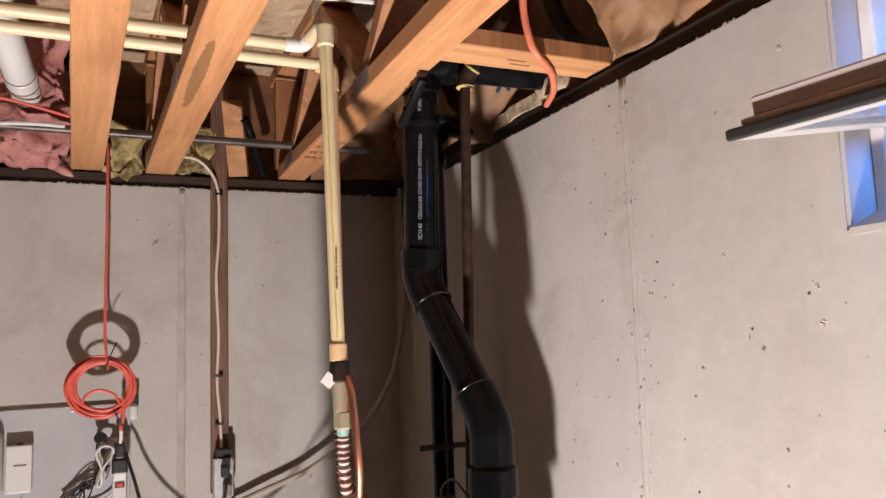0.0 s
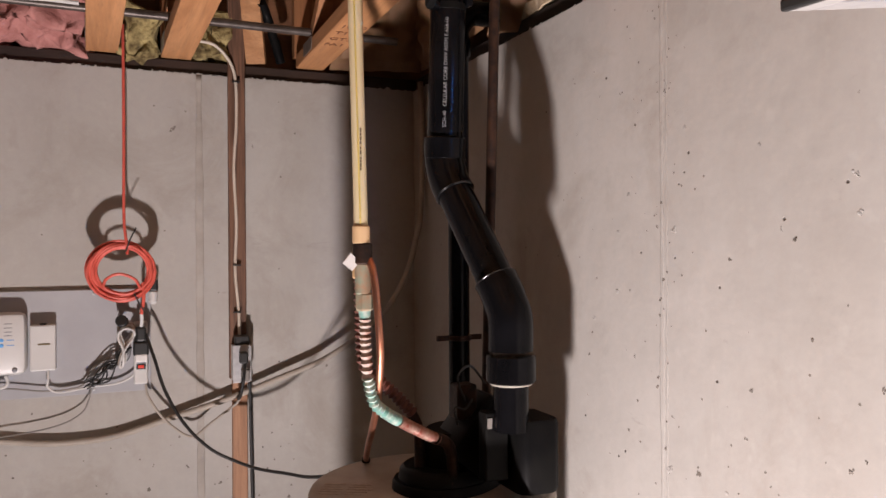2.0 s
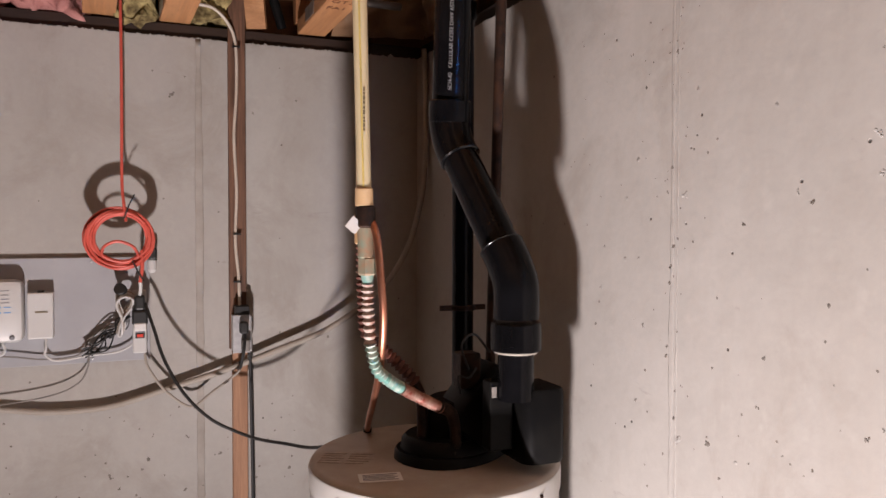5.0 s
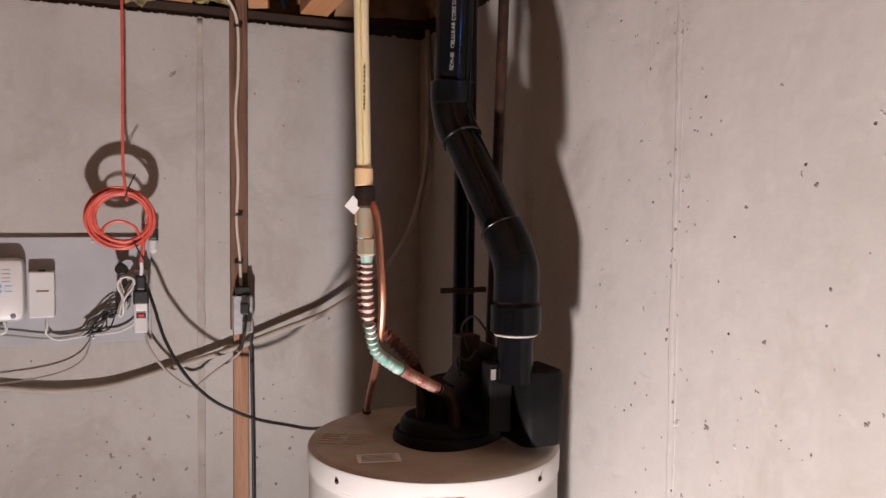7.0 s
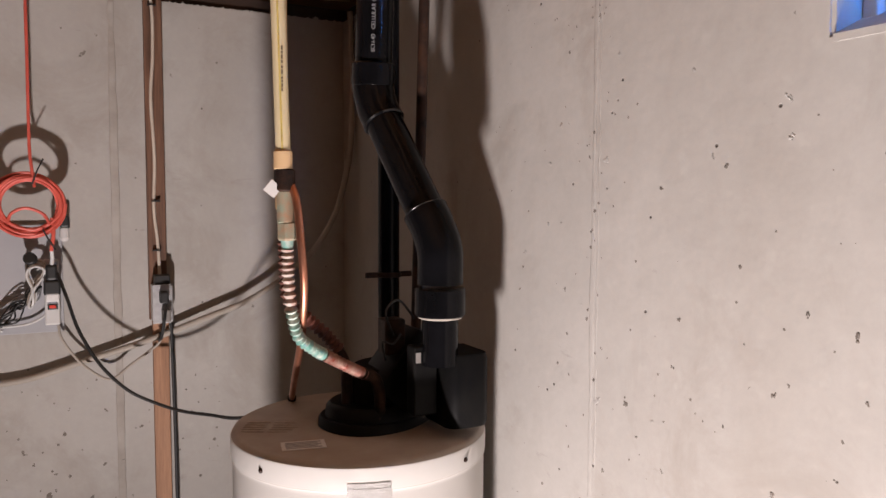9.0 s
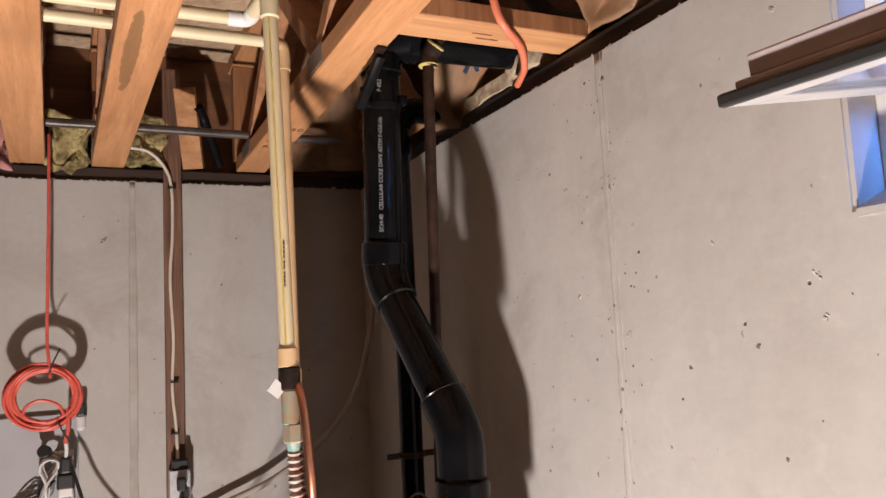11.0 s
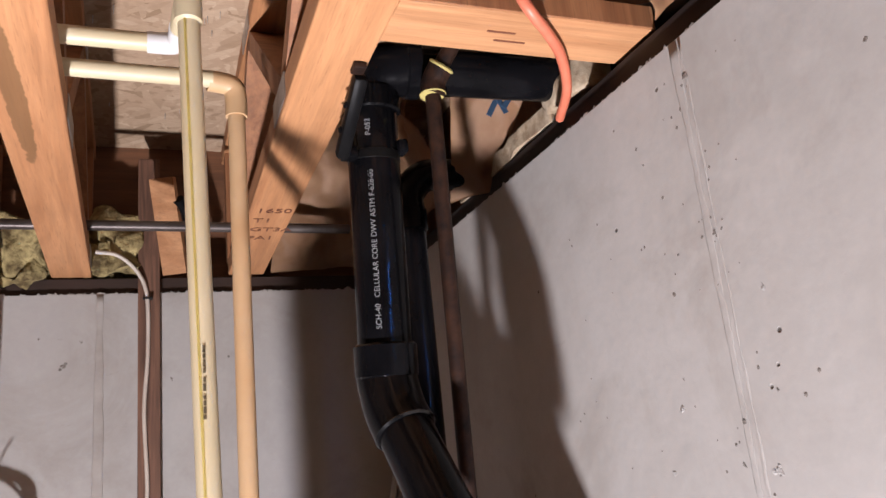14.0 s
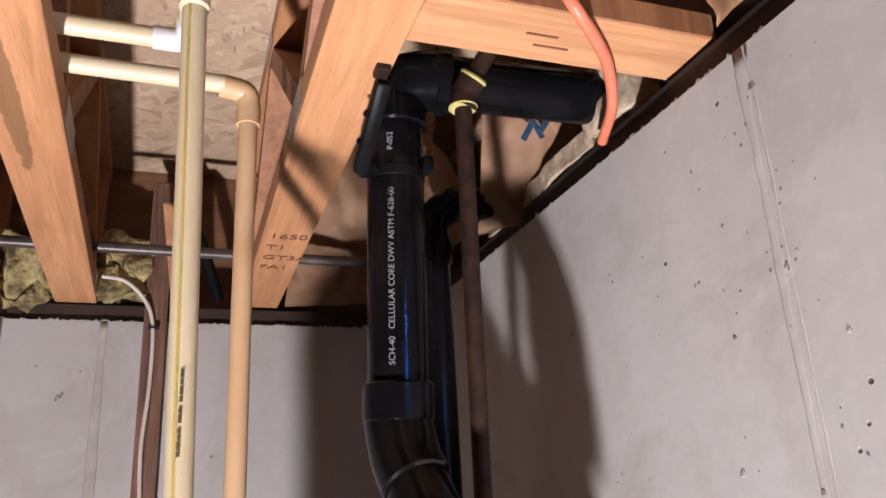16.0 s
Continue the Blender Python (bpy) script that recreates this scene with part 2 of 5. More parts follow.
M = {
    "concrete": concrete(),
    "chord": wood("pine", (0.43, 0.212, 0.090), (0.305, 0.135, 0.052), 1),
    "cross": wood("pine_cross", (0.45, 0.235, 0.105), (0.30, 0.135, 0.052), 0),
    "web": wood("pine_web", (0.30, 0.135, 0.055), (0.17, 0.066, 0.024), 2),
    # both sill colours hold the black shadow above the wall, side copy darker
    "sill": wood("treated_sill_shaded", (0.030, 0.015, 0.009), (0.010, 0.005, 0.004), 0),
    "sill_y": wood("treated_sill_side_shaded", (0.018, 0.010, 0.007), (0.007, 0.004, 0.003), 1),
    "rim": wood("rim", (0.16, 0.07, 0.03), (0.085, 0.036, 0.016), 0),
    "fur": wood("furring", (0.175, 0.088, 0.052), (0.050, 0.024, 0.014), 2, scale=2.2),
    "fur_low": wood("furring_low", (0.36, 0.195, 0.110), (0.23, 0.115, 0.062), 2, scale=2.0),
    "stain": wood("pine_oiled", (0.43, 0.212, 0.090), (0.305, 0.135, 0.052), 1, oil=True),
    "osb": osb(),
    "abs_rim": mottled("abs_rim", (0.004, 0.004, 0.0045), (0.006, 0.006, 0.0065), 30, 0.2, 0, 0.2, 0.001),
    "abs": mottled("abs_plastic", (0.0028, 0.0028, 0.0032), (0.005, 0.005, 0.006), 14, 0.17, 0, 0.10, 0.001),
    "abs_dull": mottled("dusty_black", (0.004, 0.004, 0.0045), (0.007, 0.0068, 0.0065), 18, 0.42, 0, 0.2, 0.001),
    "cpvc": mottled("cpvc", (0.485, 0.410, 0.250), (0.525, 0.450, 0.290), 9, 0.45, 0, 0.08, 0.001),
    # tan fittings, and the hot riser with its shadow put into the colour
    "cpvc_shaded_or_tan": mottled("cpvc_fitting_and_shaded_pipe", (0.47, 0.30, 0.150), (0.50, 0.345, 0.19), 12, 0.45, 0, 0.05, 0.001),
    "white_pvc": mottled("white_plastic", (0.533, 0.526, 0.504), (0.576, 0.569, 0.554), 8, 0.4, 0, 0.05, 0.001),
    "yellow": mat("yellow_stripe", (0.68, 0.56, 0.17), 0.5),
    "ink": mat("ink", (0.16, 0.125, 0.07), 0.6),
    "ink_red": mat("branding_ink", (0.13, 0.045, 0.02), 0.7),
    "ink_white": mat("white_print", (0.22, 0.225, 0.23), 0.6),
    "ink_blue": mat("blue_print", (0.03, 0.065, 0.12), 0.7),
    "copper": mottled("copper", (0.52, 0.24, 0.155), (0.38, 0.16, 0.10), 20, 0.4, 1.0, 0.05, 0.001),
    "copper_red": mottled("corrugated_copper", (0.30, 0.20, 0.16), (0.19, 0.05, 0.033), 60, 0.4, 0.3, 0.1, 0.001),
    # copper darkened to hold the shadow behind the front connector
    "copper_shaded": mottled("shaded_copper", (0.115, 0.034, 0.022), (0.06, 0.022, 0.016), 40, 0.6, 0.0, 0.2, 0.001),
    "verdigris": mottled("verdigris_copper", (0.13, 0.29, 0.25), (0.40, 0.42, 0.37), 55, 0.6, 0.0, 0.4, 0.001),
    "tarnish": mottled("tarnished_copper", (0.34, 0.285, 0.25), (0.24, 0.12, 0.09), 60, 0.55, 0.0, 0.4, 0.001, 0.42, 0.62),
    "corroded": mottled("corroded_adapter", (0.30, 0.17, 0.10), (0.20, 0.23, 0.17), 48, 0.6, 0.2, 0.3, 0.001),
    "rust": mottled("rusted_steel", (0.040, 0.019, 0.011), (0.011, 0.007, 0.006), 42, 0.5, 0.2, 0.5, 0.0015),
    "conduit": mottled("dull_conduit", (0.055, 0.043, 0.038), (0.11, 0.092, 0.082), 16, 0.42, 0.5, 0.1, 0.001),
    "galv": mottled("galvanised", (0.60, 0.60, 0.60), (0.42, 0.42, 0.43), 30, 0.42, 0.85, 0.1, 0.001),
    "tank": mottled("tank_enamel", (0.468, 0.458, 0.436), (0.510, 0.498, 0.476), 5, 0.42, 0, 0.06, 0.001),
    "tank_top": mottled("tank_lid", (0.360, 0.317, 0.274), (0.288, 0.238, 0.194), 9, 0.5, 0, 0.1, 0.001),
    "label": mottled("paper_label", (0.66, 0.65, 0.635), (0.58, 0.565, 0.545), 60, 0.6),
    "lid_ink": mottled("faded_print", (0.40, 0.345, 0.30), (0.31, 0.26, 0.215), 90, 0.6),
    "board": mottled("grey_board", (0.360, 0.360, 0.374), (0.317, 0.317, 0.331), 6, 0.7, 0, 0.05, 0.001),
    "white": mottled("white_casing", (0.547, 0.540, 0.526), (0.504, 0.497, 0.482), 7, 0.4, 0, 0.03, 0.001),
    "grey": mat("grey_print", (0.202, 0.202, 0.216), 0.5),
    "led": mat("blue_mark", (0.10, 0.30, 0.62), 0.4),
    "red": mat("red_switch", (0.62, 0.05, 0.03), 0.35),
    "orange": mottled("orange_cord", (0.60, 0.105, 0.075), (0.50, 0.075, 0.05), 30, 0.5, 0, 0.05, 0.001),
    "orange_pipe": mottled("orange_pipe", (0.60, 0.185, 0.105), (0.52, 0.14, 0.075), 20, 0.45, 0, 0.05, 0.001),
    "black": mat("black_rubber", (0.012, 0.012, 0.012), 0.5),
    "greycord": mottled("grey_cord", (0.216, 0.202, 0.187), (0.173, 0.158, 0.144), 30, 0.6),
    "beige": mottled("beige_cable", (0.533, 0.475, 0.403), (0.475, 0.410, 0.338), 20, 0.5, 0, 0.05, 0.001),
    "hose": mottled("pale_cable", (0.360, 0.324, 0.281), (0.302, 0.266, 0.223), 12, 0.6, 0, 0.05, 0.001),
    "pink": mottled("pink_fibreglass", (0.49, 0.235, 0.21), (0.32, 0.125, 0.11), 16, 0.95, 0, 0.8, 0.008),
    "yellow_wool": mottled("yellow_fibreglass", (0.46, 0.37, 0.16), (0.08, 0.052, 0.018), 26, 0.95, 0, 0.9, 0.008),
    "kraft": mottled("kraft_paper", (0.44, 0.27, 0.148), (0.33, 0.18, 0.09), 7, 0.6, 0, 0.3, 0.003),
    "batt": mottled("pale_batt", (0.44, 0.36, 0.25), (0.24, 0.17, 0.10), 45, 0.95, 0, 0.5, 0.003),
    "winframe": mottled("white_window_frame", (0.66, 0.65, 0.62), (0.52, 0.51, 0.49), 10, 0.5, 0, 0.1, 0.001),
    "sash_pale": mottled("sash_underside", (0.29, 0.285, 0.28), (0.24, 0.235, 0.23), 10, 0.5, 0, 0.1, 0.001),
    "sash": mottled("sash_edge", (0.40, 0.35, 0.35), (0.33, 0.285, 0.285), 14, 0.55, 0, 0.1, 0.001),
    "glue": mat("yellow_sealant", (0.40, 0.34, 0.11), 0.7),
    "plate": mottled("steel_plate", (0.45, 0.43, 0.41), (0.32, 0.30, 0.28), 40, 0.4, 0.9, 0.1, 0.001),
    "seam": mottled("stained_seam", (0.385, 0.360, 0.328), (0.285, 0.258, 0.228), 9, 0.9, 0, 0.4, 0.002),
    # dark colour that stands for the shade inside pits and under crumbs
    "pit_shade": mottled("wall_pit_shade", (0.20, 0.178, 0.155), (0.13, 0.115, 0.10), 90, 0.9, 0, 0.5, 0.002),
    "chip_pale": mottled("wall_crumb", (0.40, 0.385, 0.365), (0.30, 0.29, 0.27), 90, 0.9, 0, 0.5, 0.002),
    # near-black colours for out-of-view surfaces, so they bounce little light
    "low_bounce_wall": mottled("unseen_low_bounce_wall", (0.030, 0.027, 0.025), (0.02, 0.018, 0.016), 4, 0.9),
    "dim_slab": mottled("slab", (0.060, 0.056, 0.052), (0.04, 0.037, 0.035), 6, 0.85),
}
for key, gloss in (("abs", 0.12), ("abs_dull", 0.07), ("rust", 0.2)):
    M[key].node_tree.nodes["Principled BSDF"].inputs["Specular IOR Level"].default_value = gloss
glass = mat("window_glass", (0.9, 0.95, 1.0), 0.02)
glass.node_tree.nodes["Principled BSDF"].inputs["Transmission Weight"].default_value = 1.0
M["glass"] = glass
blue_sky = mat("outdoor_daylight", (0.1, 0.2, 0.4), 1.0)
bb = blue_sky.node_tree.nodes["Principled BSDF"]
bb.inputs["Emission Color"].default_value = (0.03, 0.25, 0.85, 1)
bb.inputs["Emission Strength"].default_value = 4.2
M["outdoor"] = blue_sky

# ---- mesh helpers ----


def finish(name, bm, material, smooth=False):
    bmesh.ops.recalc_face_normals(bm, faces=bm.faces[:])
    me = bpy.data.meshes.new(name)
    bm.to_mesh(me)
    bm.free()
    me.materials.append(M[material])
    if smooth:
        for p in me.polygons:
            p.use_smooth = True
        if smooth != "soft":
            me.set_sharp_from_angle(angle=radians(42))
    return me


def part(name, bm, material, parent=None, label="", smooth=False):
    ob = new(name, finish(name, bm, material, smooth))
    if parent:
        ob.parent = parent
    if label:
        ob["label"] = label
    return ob


def thing(name, label, category, group="", kind=""):
    return tagged(new(name), label, category, group, kind)


def solid(name, bm, material, label, category, kind="", group="", smooth=False):
    return tagged(part(name, bm, material, None, "", smooth), label, category, group, kind)


def box(bm, x0, x1, y0, y1, z0, z1, bevel=0.0, m=None):
    made = bmesh.ops.create_cube(bm, size=1)["verts"]
    for v in made:
        v.co = Vector((x0 + (v.co.x + 0.5) * (x1 - x0), y0 + (v.co.y + 0.5) * (y1 - y0), z0 + (v.co.z + 0.5) * (z1 - z0)))
    edges = list({e for v in made for e in v.link_edges})
    if bevel:
        r = bmesh.ops.bevel(bm, geom=edges, offset=bevel, segments=2, affect="EDGES", profile=0.5)
        made = list({v for f in r["faces"] for v in f.verts} | {v for v in made if v.is_valid})
    if m is not None:
        bmesh.ops.transform(bm, matrix=m, verts=[v for v in made if v.is_valid])
    return bm


def B(*a, **k):
    return box(bmesh.new(), *a, **k)


def curve(points, steps=8):
    """Points along a smooth line through the given ones."""
    p = [Vector(q) for q in points]
    if len(p) < 3 or steps < 2:
        return p
    p = [2 * p[0] - p[1], *p, 2 * p[-1] - p[-2]]
    out = []
    for i in range(1, len(p) - 2):
        for s in range(steps):
            t = s / steps
            a, b, c, d = p[i - 1 : i + 3]
            out.append(0.5 * (2 * b + (c - a) * t + (2 * a - 5 * b + 4 * c - d) * t * t + (3 * b - a - 3 * c + d) * t ** 3))
    return [*out, p[-2]]


def sweep(bm, points, r, seg=10, flat=1.0):
    """A tube along points; r is one radius or one a point."""
    n = len(points)
    rs = r if isinstance(r, (list, tuple)) else [r] * n
    up, rings = None, []
    for i, q in enumerate(points):
        d = (points[min(i + 1, n - 1)] - points[max(i - 1, 0)])
        if d.length < 1e-9:
            d = Vector((0, 0, 1))
        d.normalize()
        if up is None:
            up = Vector((0, 0, 1)) if abs(d.z) < 0.9 else Vector((0, 1, 0))
        side = d.cross(up)
        side.normalize()
        up = side.cross(d)
        rings.append([bm.verts.new(q + rs[i] * (math.cos(a) * side + flat * math.sin(a) * up)) for a in [2 * math.pi * k / seg for k in range(seg)]])
    for a, b in zip(rings, rings[1:]):
        for k in range(seg):
            bm.faces.new((a[k], a[(k + 1) % seg], b[(k + 1) % seg], b[k]))
    bm.faces.new(rings[0][::-1])
    bm.faces.new(rings[-1])
    return bm


def tube(points, r, seg=10, steps=8, flat=1.0):
    return sweep(bmesh.new(), curve(points, steps), r, seg, flat)


def rod(a, b, r, seg=16):
    return sweep(bmesh.new(), [Vector(a), Vector(b)], r, seg)


def lathe(profile, m, seg=24):
    """A turned shape from (radius, height) pairs, set at the pose m."""
    bm = bmesh.new()
    rings = [[bm.verts.new(m @ Vector((r * math.cos(2 * math.pi * k / seg), r * math.sin(2 * math.pi * k / seg), h))) for k in range(seg)] for r, h in profile]
    for a, b in zip(rings, rings[1:]):
        for k in range(seg):
            bm.faces.new((a[k], a[(k + 1) % seg], b[(k + 1) % seg], b[k]))
    bm.faces.new(rings[0][::-1])
    bm.faces.new(rings[-1])
    return bm


def along(a, b):
    """A pose at a whose z axis points to b."""
    a, b = Vector(a), Vector(b)
    return Matrix.Translation(a) @ (b - a).to_track_quat("Z", "Y").to_matrix().to_4x4()


def ring(a, b, r, lip=0.0025):
    """A pipe socket from a to b with a rounded rim at both ends."""
    h = (Vector(b) - Vector(a)).length
    return lathe([(r - lip, 0), (r, lip), (r, h - lip), (r - lip, h)], along(a, b))


def clump(x0, x1, y0, y1, z0, z1, seed, cell=0.022, rough=0.02):
    """A soft uneven block, its faces broken up into tufts."""
    bm = bmesh.new()
    bmesh.ops.create_cube(bm, size=1)
    cuts = max(6, int(max(x1 - x0, y1 - y0, z1 - z0) / (0.55 * cell)))
    bmesh.ops.subdivide_edges(bm, edges=bm.edges[:], cuts=min(cuts, 34), use_grid_fill=True)
    for v in bm.verts:
        p = Vector((x0 + (v.co.x + 0.5) * (x1 - x0), y0 + (v.co.y + 0.5) * (y1 - y0), z0 + (v.co.z + 0.5) * (z1 - z0)))
        q = p * 9 + Vector((seed * 3.1, seed * 1.7, seed))
        v.co = p + rough * noise.noise_vector(q) + rough * 0.62 * noise.noise_vector(q * 2.7) + rough * 0.24 * noise.noise_vector(q * 6.3)
    return bm


def letters(text, size, m, material, name="print", parent=None, depth=0.0004):
    c = bpy.data.curves.new(name, "FONT")
    c.body, c.size, c.extrude = text, size, depth
    tmp = bpy.data.objects.new(name, c)
    me = bpy.data.meshes.new_from_object(tmp)
    bpy.data.objects.remove(tmp)
    me.transform(m)
    me.materials.append(M[material])
    ob = new(name, me)
    if parent:
        ob.parent = parent
    return ob


# ---- the room ----
RX, BY, TOP = 1.108, 2.575, 2.39
BEAM, DECK = 2.430, 2.785


def wall_with_seams(name, bm, label):
    return solid(name, bm, "concrete", label, "wall", "structure")


bm = B(-3.6, RX + 0.25, BY, BY + 0.22, -0.02, TOP)
wall_back = wall_with_seams("wall_back", bm, "poured grey concrete foundation wall with form seams")
WY0, WY1, WZ0 = 0.10, 0.99, 2.063
bm = B(RX, RX + 0.25, WY1, BY, -0.02, TOP)
wall_right = wall_with_seams("wall_right", bm, "poured concrete wall with bug holes and a window")
for span in ((WY0, WY1, -0.02, WZ0), (-3.4, WY0, -0.02, TOP)):
    o = part("wall_piece", B(RX, RX + 0.25, *span), "concrete", wall_right)
# out-of-view walls and floor close the room; darkened to keep shadows deep
solid("wall_left", B(-3.8, -3.6, -3.4, BY + 0.22, -0.02, DECK), "low_bounce_wall", "unseen basement wall, coloured near black to limit bounced light", "wall", "structure")
solid("wall_front", B(-3.8, RX + 0.25, -3.6, -3.4, -0.02, DECK), "low_bounce_wall", "unseen basement wall, coloured near black to limit bounced light", "wall", "structure")
solid("floor", B(-3.8, RX + 0.25, -3.6, BY + 0.22, -0.2, -0.02), "dim_slab", "unseen basement slab, coloured near black to limit bounced light", "floor", "structure")
solid("ceiling", B(-3.8, RX + 0.3, -3.6, BY + 0.3, DECK, DECK + 0.02), "osb", "oriented strand board subfloor seen from below", "ceiling", "structure")
solid("sill_plate_back", B(-3.6, RX + 0.25, BY + 0.012, BY + 0.15, TOP, BEAM - 0.002, 0.002), "sill", "treated sill plate on the foundation wall, shade put into its near-black colour", "sill plate", "structure")
solid("sill_plate_right", B(RX + 0.012, RX + 0.15, -3.4, BY + 0.008, TOP, BEAM - 0.002, 0.002), "sill_y", "treated sill plate on the foundation wall, shade put into its near-black colour", "sill plate", "structure")
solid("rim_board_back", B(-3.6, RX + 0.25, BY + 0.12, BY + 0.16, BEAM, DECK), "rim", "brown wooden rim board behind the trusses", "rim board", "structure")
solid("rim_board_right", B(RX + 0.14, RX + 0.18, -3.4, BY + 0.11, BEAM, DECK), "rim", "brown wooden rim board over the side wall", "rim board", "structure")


def seam(x, y, axis, parent, r, half, proud, material="concrete"):
    """The low uneven rib left by a joint between form panels."""
    random.seed(r)
    pts, radii, wide = [], [], half
    for i in range(120):
        wide += random.uniform(-0.0012, 0.0012)
        wide = min(max(wide, half * 0.5), half * 1.3)
        pts.append(Vector((x, y, TOP - 0.0005 - i * 0.02)))
        pts[-1][axis] += random.uniform(-0.0008, 0.0008)
        radii.append(wide)
    bm = sweep(bmesh.new(), pts, radii, 12)
    flat, at_ = (1, y) if axis == 0 else (0, x)
    for v in bm.verts:
        v.co[flat] = at_ + (v.co[flat] - at_) * proud / half
    return part("form_seam", bm, material, parent, smooth="soft")


seam(0.477, BY, 0, wall_back, 3, 0.008, 0.0006, "seam")
seam(RX, 1.408, 1, wall_right, 7, 0.0075, 0.0006)
seam(RX, 1.396, 1, wall_right, 9, 0.0025, 0.0006)


def chips(count, seed, place, material, name, parent, sizes):
    """Pits and crumbs: small flattened lumps sunk into the wall."""
    random.seed(seed)
    bm = bmesh.new()
    for _ in range(count):
        c, flat = place()
        s = random.uniform(*sizes) * random.choice((0.7, 1, 1, 1.5))
        made = bmesh.ops.create_icosphere(bm, subdivisions=1, radius=s)["verts"]
        for v in made:
            v.co = v.co * random.uniform(0.7, 1.25)
            v.co[flat] *= 0.22
            v.co[2] *= random.uniform(0.8, 1.2)
            v.co += c
    o = part(name, bm, material, parent)
    o["kind"] = "stuff"
    return o


def on_right():
    return Vector((RX, random.uniform(0.6, 1.72), random.uniform(1.1, 2.33))), 0


def on_right_low():
    return Vector((RX, random.uniform(0.6, 1.6), random.triangular(1.0, 1.75, 1.2))), 0


def on_back():
    return Vector((random.uniform(0.0, 0.85), BY, random.uniform(1.05, 2.33))), 1


def on_back_low():
    return Vector((random.uniform(0.0, 0.8), BY, random.triangular(0.95, 1.6, 1.15))), 1


# pits are dark raised lumps, the shade of the hollow being their colour
chips(110, 11, on_right, "pit_shade", "wall_pit", wall_right, (0.0010, 0.0022))
chips(40, 17, lambda: (Vector((RX, random.gauss(1.41, 0.05), random.uniform(1.9, 2.36))), 0), "pit_shade", "wall_pit", wall_right, (0.0008, 0.0022))
chips(90, 12, on_right_low, "pit_shade", "wall_pit", wall_right, (0.0010, 0.0026))
chips(22, 13, on_right, "chip_pale", "wall_crumb", wall_right, (0.002, 0.004))
chips(22, 14, on_back, "pit_shade", "wall_pit", wall_back, (0.0016, 0.003))
chips(45, 15, on_back_low, "pit_shade", "wall_pit", wall_back, (0.0016, 0.0038))
chips(16, 16, lambda: (Vector((RX, 1.405 + random.uniform(-0.012, 0.02), random.uniform(1.4, 2.35))), 0), "pit_shade", "wall_pit", wall_right, (0.002, 0.004))


def pit(parent, flat, at_, a, z, size, seed, material="pit_shade", name="wall_pit"):
    """One ragged mark: a few flattened lumps that overlap, slightly proud of the wall."""
    random.seed(seed)
    bm = bmesh.new()
    tilt = random.uniform(-0.6, 0.6)
    for k in range(3 + int(size * 600)):
        u, w = random.gauss(0, 0.42) * size, random.gauss(0, 0.55) * size
        c = Vector((at_, at_, z + w))
        c[1 - flat] = a + u + tilt * w
        c[flat] = at_
        r = size * random.uniform(0.28, 0.62)
        made = bmesh.ops.create_icosphere(bm, subdivisions=1, radius=r)["verts"]
        for v in made:
            v.co *= random.uniform(0.7, 1.2)
            v.co[flat] *= 0.0009 / r
            v.co += c
    return part(name, bm, material, parent)


RIGHT_PITS = ((1.488, 2.035, 0.003), (1.419, 1.944, 0.003), (1.253, 1.892, 0.005), (1.134, 1.921, 0.0045), (1.001, 1.975, 0.003), (1.037, 2.100, 0.003), (1.496, 1.835, 0.003), (1.482, 1.718, 0.004), (1.419, 1.691, 0.004), (1.211, 1.703, 0.006), (1.004, 1.741, 0.005), (0.940, 1.721, 0.0065), (1.096, 1.688, 0.003), (1.224, 1.632, 0.004), (1.087, 1.632, 0.003), (1.027, 1.648, 0.004), (1.051, 1.629, 0.0055), (1.321, 1.556, 0.0085), (0.926, 1.650, 0.0045), (1.237, 1.548, 0.003), (1.177, 1.576, 0.003), (1.127, 1.570, 0.0035), (1.296, 1.508, 0.0035), (1.311, 1.468, 0.0035), (1.240, 1.474, 0.004), (1.468, 1.570, 0.0035), (1.625, 1.702, 0.0045), (0.960, 1.551, 0.0035), (1.046, 1.502, 0.0065), (1.374, 1.430, 0.0055), (1.384, 1.633, 0.0035), (1.399, 2.171, 0.005))
for i, (y, z, r) in enumerate(RIGHT_PITS):
    pit(wall_right, 0, RX, y, z, r * (0.55 if r < 0.0032 else 0.8), 300 + i)
BACK_PITS = ((0.467, 1.396, 0.0036), (0.442, 1.316, 0.005), (0.528, 1.258, 0.0058), (0.250, 1.229, 0.0065), (0.271, 1.195, 0.0065), (0.326, 1.239, 0.0043), (0.320, 1.162, 0.0043), (0.434, 1.170, 0.0065), (0.477, 1.176, 0.0065), (0.304, 1.110, 0.012), (0.405, 1.086, 0.0065), (0.319, 1.120, 0.0043), (0.442, 2.287, 0.0036), (0.563, 1.177, 0.003), (0.503, 1.072, 0.0036), (0.407, 2.236, 0.0085), (0.62, 2.20, 0.0045))
for i, (x, z, r) in enumerate(BACK_PITS):
    pit(wall_back, 1, BY, x, z, r * 0.85, 400 + i)
for i, (y, z, r) in enumerate(((1.040, 2.002, 0.005), (1.036, 1.953, 0.0045), (1.158, 1.934, 0.003), (1.394, 1.543, 0.008), (1.379, 1.939, 0.006))):
    pit(wall_right, 0, RX, y, z, r, 500 + i, "chip_pale", "wall_crumb")
    # small dark mark painted as the crumb's shadow
    pit(wall_right, 0, RX, y - 0.002, z - r * 0.8, r * 0.2, 520 + i)
